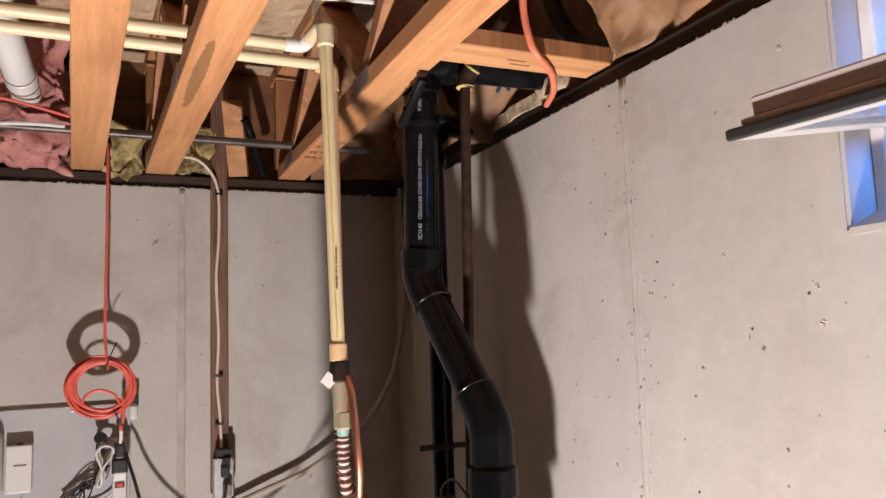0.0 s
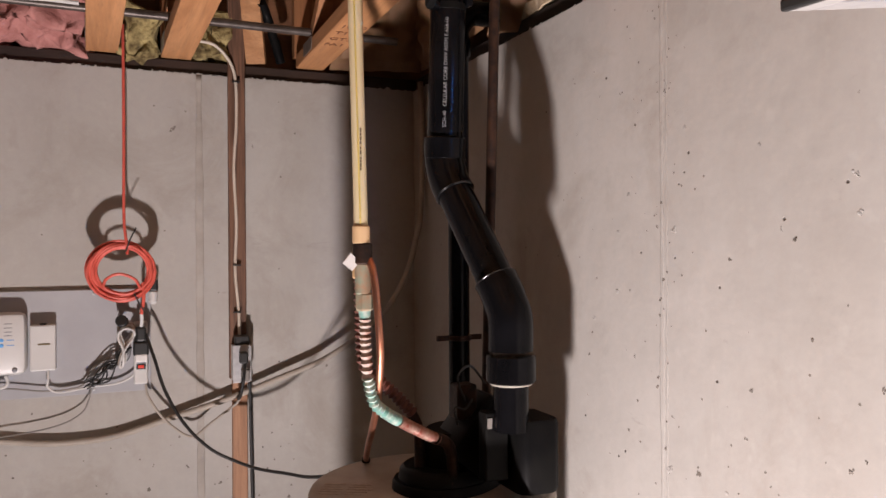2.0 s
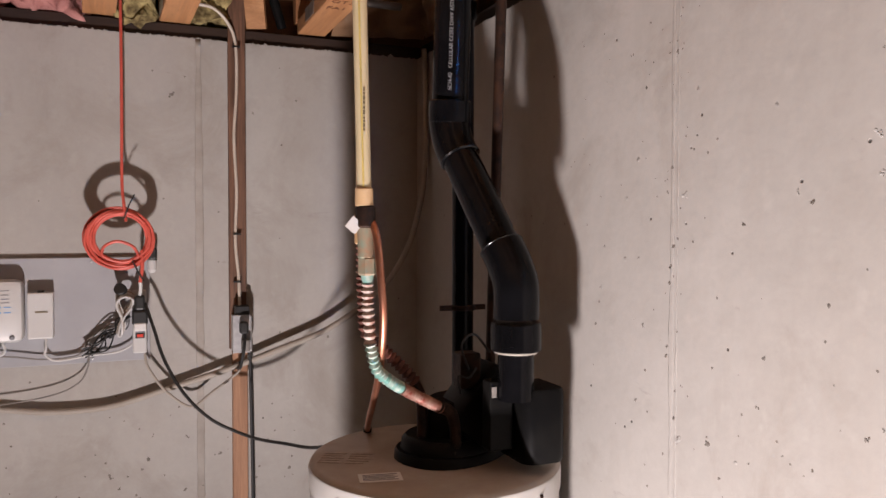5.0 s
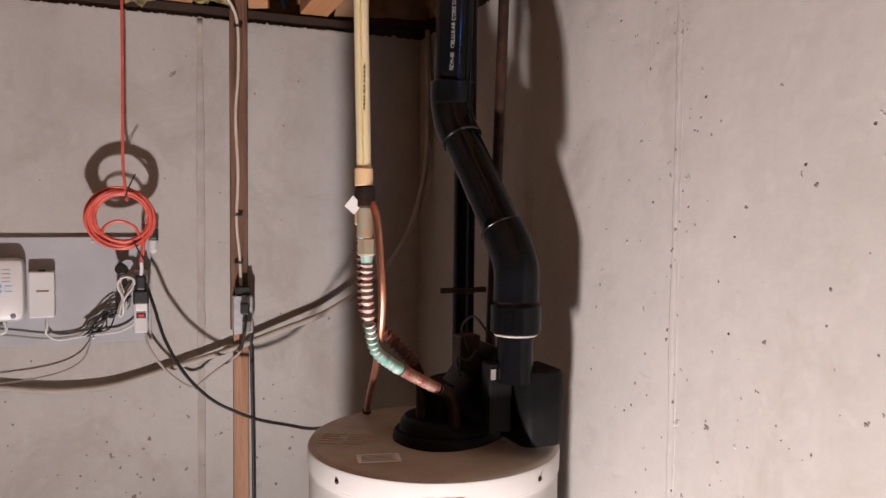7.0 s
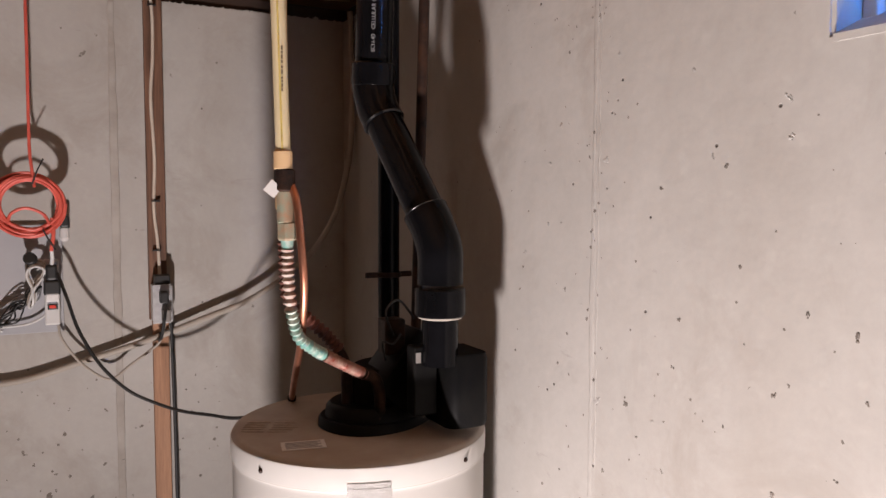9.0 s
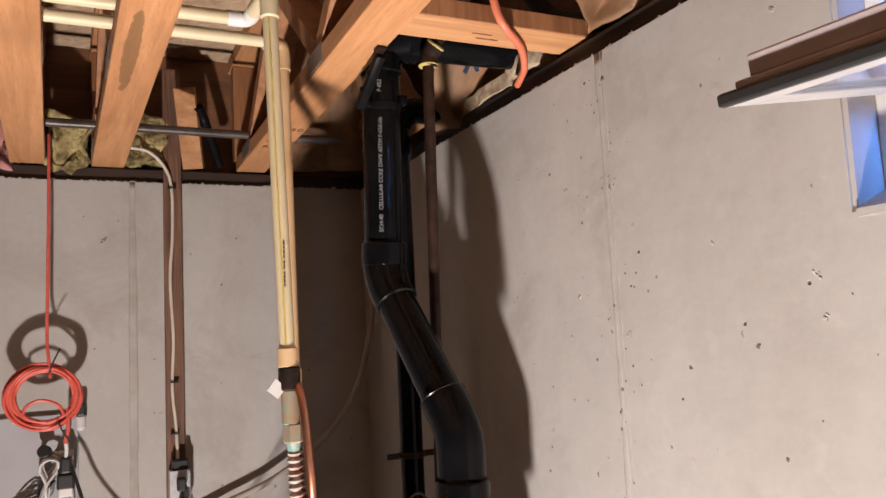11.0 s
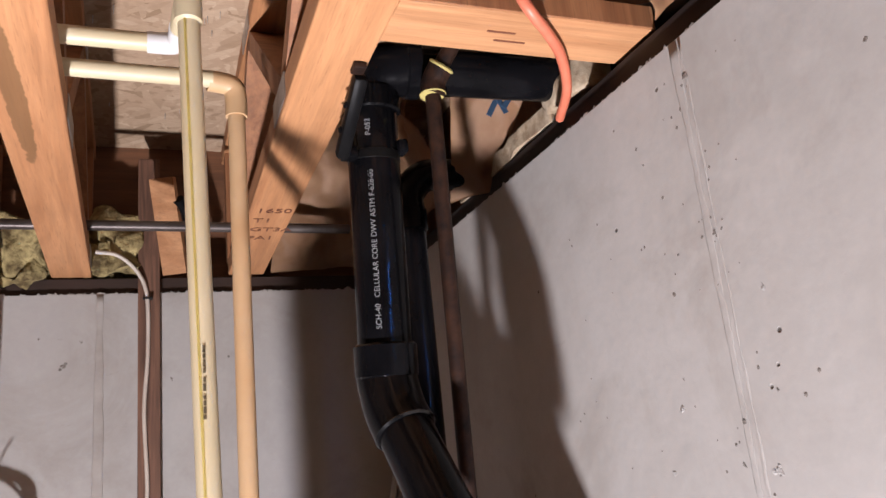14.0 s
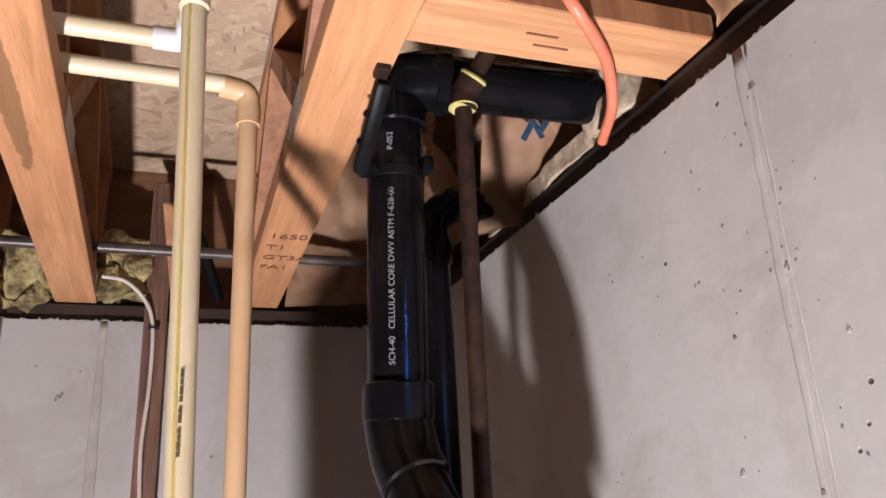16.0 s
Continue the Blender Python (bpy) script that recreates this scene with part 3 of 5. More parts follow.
# crumbly top edge of the concrete
for nm, par, fn in (("wall_lip", wall_right, lambda: (Vector((RX + 0.001, random.uniform(0.9, 2.5), TOP - random.uniform(-0.001, 0.006))), 0)), ("wall_lip", wall_back, lambda: (Vector((random.uniform(0, 1.1), BY + 0.001, TOP - random.uniform(-0.001, 0.006))), 1))):
    chips(420, 31, fn, "concrete", nm, par, (0.0018, 0.0042))

# ---- the window ----
window = thing("window_1", "basement window in a deep concrete reveal, daylight outside", "window", kind="structure")
bm = bmesh.new()
ends = [[bm.verts.new((x, y, z)) for x, z in ((RX - 0.002, WZ0 - 0.006), (RX - 0.002, WZ0 + 0.003), (RX + 0.072, WZ0 + 0.036), (RX + 0.2, WZ0 + 0.036), (RX + 0.2, WZ0 - 0.006))] for y in (WY0, WY1 - 0.006)]
for k in range(5):
    bm.faces.new((ends[0][k], ends[0][(k + 1) % 5], ends[1][(k + 1) % 5], ends[1][k]))
bm.faces.new(ends[0])
bm.faces.new(ends[1][::-1])
part("window_sill", bm, "concrete", window, "sill sloping down into the room")
for nm, a in (("reveal", (RX + 0.003, RX + 0.2, WY1 - 0.006, WY1 + 0.004, WZ0 - 0.002, TOP)),):
    part(nm, B(*a), "concrete", window)
for nm, a in (
    ("window_frame", (RX + 0.048, RX + 0.085, WY1 - 0.026, WY1 - 0.006, WZ0 + 0.008, TOP)),
    ("window_frame", (RX + 0.085, RX + 0.10, WY1 - 0.026, WY1 - 0.006, WZ0 + 0.03, TOP)),
    ("window_frame", (RX + 0.070, RX + 0.10, WY1 - 0.070, WY1 - 0.056, WZ0 + 0.030, TOP - 0.03)),
    ("window_frame", (RX + 0.080, RX + 0.10, WY1 - 0.105, WY1 - 0.082, WZ0 + 0.030, TOP - 0.03)),
    ("window_frame", (RX + 0.060, RX + 0.10, WY0, WY1 - 0.026, WZ0 + 0.037, WZ0 + 0.056)),
    ("window_frame", (RX + 0.060, RX + 0.10, WY0, WY1 - 0.026, TOP - 0.03, TOP)),
    ("mullion", (RX + 0.080, RX + 0.10, 0.72, 0.745, WZ0 + 0.03, TOP - 0.03)),
):
    part(nm, B(*a, bevel=0.003), "winframe", window)
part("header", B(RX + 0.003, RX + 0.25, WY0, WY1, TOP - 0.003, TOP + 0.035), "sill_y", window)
pane = part("pane", B(RX + 0.096, RX + 0.099, WY0, WY1 - 0.026, WZ0 + 0.03, TOP - 0.03), "glass", window)
pane.visible_shadow = False
solid("backdrop", B(RX + 0.55, RX + 0.56, -0.6, 1.7, 1.7, 3.0), "outdoor", "plain blue daylight outside the window", "backdrop", "structure")

SX0, SY1, SZ = 0.881, 0.935, 2.144
sash = thing("window_sash", "opened window sash swung level into the room", "window sash")
tip = Matrix.Translation((SX0, SY1, SZ)) @ Matrix.Rotation(radians(2.5), 4, "X") @ Matrix.Rotation(radians(-8), 4, "Y") @ Matrix.Translation((0, -SY1, 0))


def sash_part(nm, a, material, bevel=0.002, label=""):
    bm = B(*a, bevel=bevel)
    bmesh.ops.transform(bm, matrix=tip, verts=bm.verts[:])
    return part(nm, bm, material, sash, label)


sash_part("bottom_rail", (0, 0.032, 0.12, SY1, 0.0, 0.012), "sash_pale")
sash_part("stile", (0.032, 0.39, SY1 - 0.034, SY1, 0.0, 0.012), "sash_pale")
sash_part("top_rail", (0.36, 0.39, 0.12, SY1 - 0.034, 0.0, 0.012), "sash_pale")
sash_part("weatherstrip", (-0.006, 0.004, 0.12, SY1 + 0.004, 0.0, 0.0125), "black", 0.003, "black rubber weatherstrip")
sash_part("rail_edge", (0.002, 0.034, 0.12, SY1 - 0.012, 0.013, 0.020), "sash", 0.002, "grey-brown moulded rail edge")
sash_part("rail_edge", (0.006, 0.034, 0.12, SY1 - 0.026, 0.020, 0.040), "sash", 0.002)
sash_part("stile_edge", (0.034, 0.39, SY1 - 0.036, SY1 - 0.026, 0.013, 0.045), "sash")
p = sash_part("pane", (0.03, 0.365, 0.13, SY1 - 0.03, 0.005, 0.008), "glass", 0.0)
p.visible_shadow = False

# ---- trusses ----


def plate(parent, x, y, z, dy, dz):
    bm = B(x - 0.001, x + 0.001, y - dy, y + dy, z - dz, z + dz)
    return part("nail_plate", bm, "plate", parent, "stamped steel nail plate")


def truss(x0, x1, end, phase, label, skew=0.0, lower="chord"):
    t = thing("floor_truss", label, "truss", "floor trusses")
    pivot = Matrix.Translation(((x0 + x1) / 2, BY, 0))
    t.matrix_world = pivot @ Matrix.Rotation(radians(skew), 4, "Z") @ pivot.inverted()
    part("bottom_chord", B(x0, x1, -2.4, end, BEAM, BEAM + 0.038, 0.0025), lower, t)
    part("top_chord", B(x0, x1, -2.4, BY + 0.11, DECK - 0.040, DECK - 0.002, 0.0025), "chord", t)
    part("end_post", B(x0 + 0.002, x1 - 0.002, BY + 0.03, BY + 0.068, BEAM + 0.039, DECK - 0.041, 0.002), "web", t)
    y, up = BY - 0.06 + phase, True
    lo, hi = BEAM + 0.036, DECK - 0.038
    while y > -0.4:
        a, b = (lo, hi) if up else (hi, lo)
        p, q = Vector(((x0 + x1) / 2, y, a)), Vector(((x0 + x1) / 2, y - 0.34, b))
        d = (q - p).normalized()
        side = Vector((1, 0, 0))
        nrm = d.cross(side)
        bm = bmesh.new()
        w, h = (x1 - x0) / 2 - 0.003, 0.017
        vs = [bm.verts.new(c + side * sx * w + nrm * sz * h) for c in (p, q) for sx, sz in ((-1, -1), (1, -1), (1, 1), (-1, 1))]
        for f in ((0, 1, 2, 3), (7, 6, 5, 4), (0, 4, 5, 1), (1, 5, 6, 2), (2, 6, 7, 3), (3, 7, 4, 0)):
            bm.faces.new([vs[i] for i in f])
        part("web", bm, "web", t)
        if 0.2 < y < 2.6:
            for x in (x0 - 0.0005, x1 + 0.0005):
                plate(t, x, y, lo - 0.012 if up else hi + 0.012, 0.05, 0.017)
        y -= 0.34
        up = not up
    return t


truss(0.195, 0.273, BY + 0.004, -0.05, "pine floor truss with a flat bottom chord", 2.0)
truss(0.380, 0.459, BY + 0.012, 0.0, "pine floor truss with a dark stain along its chord", 1.5, "stain")
third = truss(0.746, 0.826, BY + 0.002, -0.1, "pine floor truss with branded grade marks", -0.6)
truss(-0.21, -0.123, BY + 0.006, -0.15, "pine floor truss with a flat bottom chord")
for i, (txt, y) in enumerate((("1650", 2.16), ("T1", 2.215), ("GT3A", 2.27), ("FA1", 2.325))):
    letters(txt, 0.032, Matrix.Translation((0.757, y - 0.035, BEAM - 0.0006)) @ Matrix.Rotation(radians(180), 4, "X") @ Matrix.Rotation(radians(0), 4, "Z"), "ink_red", "grade_mark", third)

blk = thing("blocking", "pale pine two-by-four laid flat from truss to wall", "blocking")
part("board", B(0.8165, 1.131, 1.454, 1.536, 2.435, 2.468, 0.002), "cross", blk)
part("sawn_edge", B(0.8165, 1.125, 1.4522, 1.4545, 2.437, 2.466, 0.0006), "web", blk, "rough dark sawn edge")
part("stamp_mark", B(0.93, 0.965, 1.490, 1.493, 2.4342, 2.4352), "ink_red", blk)
part("stamp_mark", B(0.945, 0.985, 1.507, 1.510, 2.4342, 2.4352, 0.0, Matrix.Translation((0, 0, 0))), "ink_red", blk)

scrap = thing("scrap_block", "splintered pine offcut nailed beside the truss", "wood block")
part("block", B(-0.028, 0.028, -0.03, 0.03, -0.018, 0.018, 0.002, Matrix.Translation((0.705, 1.46, 2.585)) @ Matrix.Rotation(radians(20), 4, "Z")), "cross", scrap)
part("splinters", clump(0.68, 0.735, 1.44, 1.50, 2.605, 2.635, 23, 0.01, 0.012), "web", scrap)
part("hanger_strip", B(0.69, 0.72, 1.455, 1.475, 2.62, DECK, 0.001), "web", scrap)
staples = thing("deck_staples", "bright staple points poking through the subfloor", "staples", kind="stuff")
random.seed(44)
bm = bmesh.new()
for _ in range(26):
    x, y = random.uniform(0.47, 0.74), random.uniform(1.3, 2.5)
    box(bm, x, x + 0.0012, y, y + 0.0012, DECK - random.uniform(0.008, 0.018), DECK + 0.001)
part("points", bm, "galv", staples)

# ---- insulation ----
def wool(name, a, material, label, seed, rough=0.02, cell=0.022):
    return solid(name, clump(*a, seed, cell, rough), material, label, "insulation", smooth="soft")


wool("insulation_batt", (-0.12, 0.185, 2.42, 2.68, 2.44, 2.74), "pink", "torn pink fibreglass batt stuffed above the wall", 1, 0.045)
wool("insulation_batt", (-0.6, -0.22, 2.42, 2.68, 2.44, 2.74), "pink", "torn pink fibreglass batt stuffed above the wall", 2, 0.045)
wool("insulation_tuft", (0.287, 0.36, 2.53, 2.68, 2.432, 2.545), "yellow_wool", "loose yellow fibreglass tuft above the wall", 3, 0.05)
wool("insulation_tuft", (0.46, 0.56, 2.54, 2.68, 2.432, 2.58), "yellow_wool", "loose yellow fibreglass tuft above the wall", 4, 0.035)
off = thing("wood_offcut", "pale pine offcut leaning on the sill behind the conduit", "wood block")
part("board", B(-0.027, 0.027, -0.009, 0.009, 0, 0.215, 0.001, m=along((0.632, 2.566, 2.431), (0.602, 2.50, 2.64))), "cross", off)
flap = thing("black_wrap", "strip of black plastic wrap hanging between the trusses", "plastic strip")
part("strip", tube([(0.636, 2.50, 2.585), (0.655, 2.53, 2.56), (0.672, 2.542, 2.515), (0.690, 2.552, 2.465), (0.700, 2.56, 2.437)], 0.013, 10, 5), "abs_dull", flap, smooth=True)


def paper(name, label, corners, seed, crumple, bulge=0.0):
    """Creased kraft facing: a sheet with thickness between four corners."""
    a, b, c, d = [Vector(v) for v in corners]
    bm = bmesh.new()
    nx, ny = 44, 34
    grid = []
    nrm = (b - a).cross(d - a).normalized()
    side = 1 if nrm.y > 0 else -1
    for j in range(ny + 1):
        row = []
        for i in range(nx + 1):
            u, v = i / nx, j / ny
            p = (a * (1 - u) + b * u) * (1 - v) + (d * (1 - u) + c * u) * v
            q = p * 11 + Vector((seed, 0, 0))
            fold = abs(noise.noise(q)) + 0.5 * abs(noise.noise(q * 2.3))
            row.append(bm.verts.new(p + nrm * crumple * (fold - 0.35) + 0.4 * crumple * noise.noise_vector(q * 0.6) - nrm * side * bulge * math.sin(math.pi * v) ** 0.6))
        grid.append(row)
    for j in range(ny):
        for i in range(nx):
            bm.faces.new((grid[j][i], grid[j][i + 1], grid[j + 1][i + 1], grid[j + 1][i]))
    bmesh.ops.solidify(bm, geom=bm.faces[:], thickness=0.002)
    return solid(name, bm, "kraft", label, "insulation facing", smooth="soft")


paper("kraft_facing", "crumpled brown kraft facing above the wall", ((0.835, 2.555, 2.432), (1.10, 2.50, 2.432), (1.10, 2.33, 2.74), (0.835, 2.36, 2.74)), 3, 0.035, 0.045)
torn = paper("kraft_facing", "torn kraft facing with faded blue print", ((1.03, 1.84, 2.56), (1.135, 1.79, 2.52), (1.125, 1.93, 2.41), (1.07, 1.99, 2.405)), 9, 0.012)
for k in range(3):
    bar = B(-0.0045, 0.0045, -0.0008, 0.0008, -0.018, 0.018, 0.0, Matrix.Translation((1.080 + 0.013 * k, 1.797 - 0.003 * k, 2.500 + 0.006 * k)) @ Matrix.Rotation(radians((30, -25, 35)[k]), 4, "Y"))
    part("print", bar, "ink_blue", torn)
paper("kraft_facing", "brown folded kraft flap hanging above the corner", ((1.045, 1.86, 2.58), (1.075, 1.85, 2.58), (1.10, 1.96, 2.42), (1.075, 1.97, 2.42)), 11, 0.006)
paper("kraft_facing", "crumpled kraft facing tucked into the corner", ((1.10, 2.5, 2.43), (1.07, 2.0, 2.43), (1.0, 2.0, 2.66), (1.0, 2.5, 2.70)), 13, 0.045)
wool("batt_edge", (1.118, 1.15, 1.70, 2.05, 2.431, 2.462), "batt", "pale fibreglass edge of the batt over the wall", 6, 0.008, 0.02)
wool("batt_edge", (1.118, 1.16, 1.60, 1.70, 2.44, 2.53), "batt", "pale torn fibreglass round the vent pipe", 16, 0.014, 0.02)
paper("kraft_facing", "brown kraft-faced batt bulging over the side wall", ((1.12, 1.42, 2.43), (1.12, 0.75, 2.43), (0.92, 0.75, 2.66), (0.92, 1.42, 2.66)), 15, 0.06)
paper("kraft_facing", "brown kraft paper tucked between the trusses", ((0.85, 1.9, 2.71), (1.10, 1.9, 2.71), (1.10, 1.3, 2.70), (0.85, 1.3, 2.70)), 19, 0.03)

# ---- water heater ----
TX, TY, TR, TZ = 0.8236, 1.734, 0.235, 1.457
heater = thing("water_heater", "off-white power-vent water heater with a dusty lid", "water heater")
at = Matrix.Translation((TX, TY, 0))
part("tank", lathe([(TR - 0.012, -0.02), (TR - 0.002, 0.0), (TR - 0.002, TZ - 0.055), (TR - 0.0035, TZ - 0.05), (TR - 0.002, TZ - 0.045)], at, 72), "tank", heater, smooth=True)
part("lid", lathe([(TR, TZ - 0.046), (TR + 0.0005, TZ - 0.01), (TR - 0.003, TZ - 0.003), (TR - 0.010, TZ)], at, 72), "tank_top", heater, "dusty beige sheet-metal lid", smooth=True)
part("lid_band", lathe([(TR + 0.0008, TZ - 0.045), (TR + 0.0012, TZ - 0.012), (TR + 0.0002, TZ - 0.008)], at, 72), "tank", heater, smooth=True)
for ang in (205, 298):
    c = Vector((TX + (TR + 0.0005) * math.cos(radians(ang)), TY + (TR + 0.0005) * math.sin(radians(ang)), TZ - 0.028))
    out = Vector((math.cos(radians(ang)), math.sin(radians(ang)), 0))
    part("screw", lathe([(0.0045, 0), (0.0045, 0.002), (0.002, 0.004)], along(c, c + out), 10), "rust", heater)


def on_tank(ang, z0, z1, half, material, name, lift):
    bm = bmesh.new()
    cols = []
    for k in range(9):
        a = radians(ang + half * (k / 4 - 1))
        r = TR + lift
        cols.append([bm.verts.new((TX + r * math.cos(a), TY + r * math.sin(a), z)) for z in (z0, z1)])
    for a, b in zip(cols, cols[1:]):
        bm.faces.new((a[0], b[0], b[1], a[1]))
    bmesh.ops.solidify(bm, geom=bm.faces[:], thickness=0.0006)
    return part(name, bm, material, heater)


on_tank(252, 1.28, 1.425, 8.5, "label", "rating_label", 0.0022)
on_tank(252, 1.378, 1.416, 6.8, "label", "label_panel", 0.003)
for i in range(9):
    on_tank(252 + random.uniform(-0.6, 0.6), 1.366 - i * 0.009, 1.3695 - i * 0.009, 6.4 - (i % 3), "grey", "label_line", 0.003)
on_tank(210, 1.15, 1.36, 6, "black", "side_label", 0.0012)
spin = Matrix.Translation((0.685, 1.642, TZ + 0.0006)) @ Matrix.Rotation(radians(-12), 4, "Z")
part("lid_label", B(-0.037, 0.037, -0.022, 0.022, 0, 0.0008, 0.0, spin), "label", heater, "small faded paper label")
for i in range(5):
    part("label_line", B(-0.03, 0.03 - 0.006 * (i % 2), -0.016 + i * 0.007, -0.013 + i * 0.007, 0.0008, 0.0013, 0.0, spin), "grey", heater)
spin = Matrix.Translation((0.67, 1.77, TZ + 0.0006)) @ Matrix.Rotation(radians(-28), 4, "Z")
for i in range(5):
    for x0, x1 in ((-0.055, -0.012 - 0.008 * (i % 2)), (-0.004, 0.03 + 0.007 * (i % 3))):
        part("lid_print", B(x0, x1, -0.034 + i * 0.014, -0.026 + i * 0.014, 0, 0.0005, 0.0, spin), "lid_ink", heater)

# blower on the lid
blower = thing("vent_blower", "black plastic blower housing on the tank lid", "blower")


def oval(cx, cy, rx, ry, z0, z1, taper=1.0, turn=0.0, seg=28, wob=0.0):
    bm = bmesh.new()
    rings = []
    for z, k in ((z0, 1.0), (z0 + 0.7 * (z1 - z0), 1.0 - 0.25 * (1 - taper)), (z1, taper)):
        rr = []
        for i in range(seg):
            a = 2 * math.pi * i / seg
            w = 1 + wob * math.cos(3 * a)
            x, y = rx * k * w * math.cos(a), ry * k * w * math.sin(a)
            c, s = math.cos(turn), math.sin(turn)
            rr.append(bm.verts.new((cx + c * x - s * y, cy + s * x + c * y, z)))
        rings.append(rr)
    for a, b in zip(rings, rings[1:]):
        for i in range(seg):
            bm.faces.new((a[i], a[(i + 1) % seg], b[(i + 1) % seg], b[i]))
    bm.faces.new(rings[0][::-1])
    bm.faces.new(rings[-1])
    return bm


part("gasket", oval(0.858, 1.728, 0.122, 0.090, TZ, TZ + 0.018, 0.96, 0.3, 36, 0.05), "abs_dull", blower, smooth=True)
part("flange", oval(0.862, 1.730, 0.112, 0.083, TZ + 0.018, TZ + 0.042, 0.9, 0.3, 36, 0.04), "abs_dull", blower, smooth=True)
part("volute", oval(0.885, 1.74, 0.088, 0.07, TZ + 0.042, TZ + 0.105, 0.82, 0.3, 36), "abs_dull", blower, smooth=True)
bm = B(-0.045, 0.045, -0.055, 0.055, -0.01, 0.13, 0.012, Matrix.Translation((0.862, 1.70, TZ + 0.055)) @ Matrix.Rotation(radians(38), 4, "Y"))
part("duct", bm, "abs_dull", blower, smooth=True)
part("motor", lathe([(0.03, 0), (0.042, 0.006), (0.042, 0.055), (0.03, 0.062)], Matrix.Translation((0.97, 1.70, TZ + 0.085)), 28), "abs_dull", blower, smooth=True)
bm = bmesh.new()
prof = [(-0.048, -0.028), (-0.042, -0.042), (-0.025, -0.050), (0.030, -0.050), (0.044, -0.044), (0.050, -0.03), (0.050, 0.05), (-0.048, 0.05)]
for z, k in ((1.478, 0.94), (1.488, 1.0), (1.600, 1.0), (1.607, 0.95)):
    for x, y in prof:
        bm.verts.new((0.951 + 0.84 * x * k, 1.588 + y * k, z))
bm.verts.ensure_lookup_table()
n8 = len(prof)
for j in range(3):
    for i in range(n8):
        bm.faces.new([bm.verts[j * n8 + i], bm.verts[j * n8 + (i + 1) % n8], bm.verts[(j + 1) * n8 + (i + 1) % n8], bm.verts[(j + 1) * n8 + i]])
bm.faces.new([bm.verts[i] for i in range(n8)][::-1])
bm.faces.new([bm.verts[3 * n8 + i] for i in range(n8)])
part("cover", bm, "abs_dull", blower, "smooth dark grey plastic cover", smooth=True)
part("bracket", B(0.91, 0.99, 1.60, 1.70, TZ + 0.03, TZ + 0.12, 0.006), "abs_dull", blower)
part("terminal_box", B(0.860, 0.905, 1.574, 1.605, 1.50, 1.622, 0.003), "abs_dull", blower)
part("sticker", B(0.863, 0.872, 1.5725, 1.5735, 1.594, 1.612), "greycord", blower, "small white sticker")
part("neck", rod((0.905, 1.565, 1.59), (0.905, 1.565, 1.70), 0.031, 24), "abs", blower, smooth=True)
wire_pts = [(0.86, 1.66, TZ + 0.17), (0.845, 1.66, TZ + 0.215), (0.87, 1.66, TZ + 0.235), (0.90, 1.655, TZ + 0.20)]
part("wire", tube(wire_pts, 0.0022, 6), "black", blower)
part("wire", tube([(0.84, 1.65, TZ + 0.13), (0.83, 1.64, TZ + 0.165), (0.85, 1.64, TZ + 0.16), (0.87, 1.65, TZ + 0.175)], 0.002, 6), "black", blower)
part("switch_box", B(0.845, 0.885, 1.66, 1.70, TZ + 0.135, TZ + 0.2, 0.004), "rust", blower, "small dull metal switch")

# ---- black vent pipe ----
AX, AY, PR = 0.857, 1.745, 0.0345
vent = thing("vent_pipe", "glossy black plastic vent pipe with printed text", "vent pipe")
foot, head = Vector((AX, AY, 2.08)), Vector((0.856, 1.716, 2.455))
lean = (head - foot).normalized()
up0, lo0 = Vector((AX + 0.001, AY - 0.008, 2.052)), Vector((0.903, 1.578, 1.815))
d = (lo0 - up0).normalized()
riser = part("riser", rod(foot, head, PR, 36), "abs", vent, smooth=True)
part("slanted_run", rod(up0 + d * 0.02, lo0 - d * 0.02, PR, 36), "abs", vent, smooth=True)
part("elbow", tube([foot + lean * 0.01, foot, up0 + d * 0.012, up0 + d * 0.045], PR + 0.004, 32, 6), "abs", vent, smooth=True)
part("collar", ring(foot + lean * 0.003, foot + lean * 0.046, PR + 0.006), "abs", vent, smooth=True)
part("joint_line", ring(up0 + d * 0.042, up0 + d * 0.048, PR + 0.005), "abs_rim", vent, smooth=True)
part("joint_line", ring(lo0 - d * 0.048, lo0 - d * 0.042, PR + 0.006), "abs_rim", vent, smooth=True)
part("elbow", tube([lo0 - d * 0.045, lo0 - d * 0.01, (0.905, 1.566, 1.785), (0.905, 1.565, 1.73)], PR + 0.005, 32, 6), "abs", vent, smooth=True)
part("collar", ring((0.905, 1.565, 1.675), (0.905, 1.565, 1.724), PR + 0.0095), "abs", vent, smooth=True)
part("glue_bead", ring((0.905, 1.565, 1.671), (0.905, 1.565, 1.6765), PR + 0.0032, 0.0011), "hose", vent, "pale sealant bead")
part("collar", ring(head - lean * 0.022, head + lean * 0.01, PR + 0.0055), "abs", vent, smooth=True)
part("top_elbow", tube([head, (0.857, 1.714, 2.474), (0.868, 1.706, 2.490), (0.892, 1.697, 2.494), (0.92, 1.693, 2.494)], PR + 0.004, 32, 8), "abs", vent, smooth=True)
part("collar", ring((0.90, 1.6955, 2.494), (0.921, 1.693, 2.494), PR + 0.0065), "abs", vent, smooth=True)
part("horizontal_run", rod((0.915, 1.694, 2.494), (1.26, 1.675, 2.492), PR, 32), "abs", vent, smooth=True)
out = (Vector((0.50, 0.62, 2.0)) - Vector((AX, AY, 2.0))).normalized()


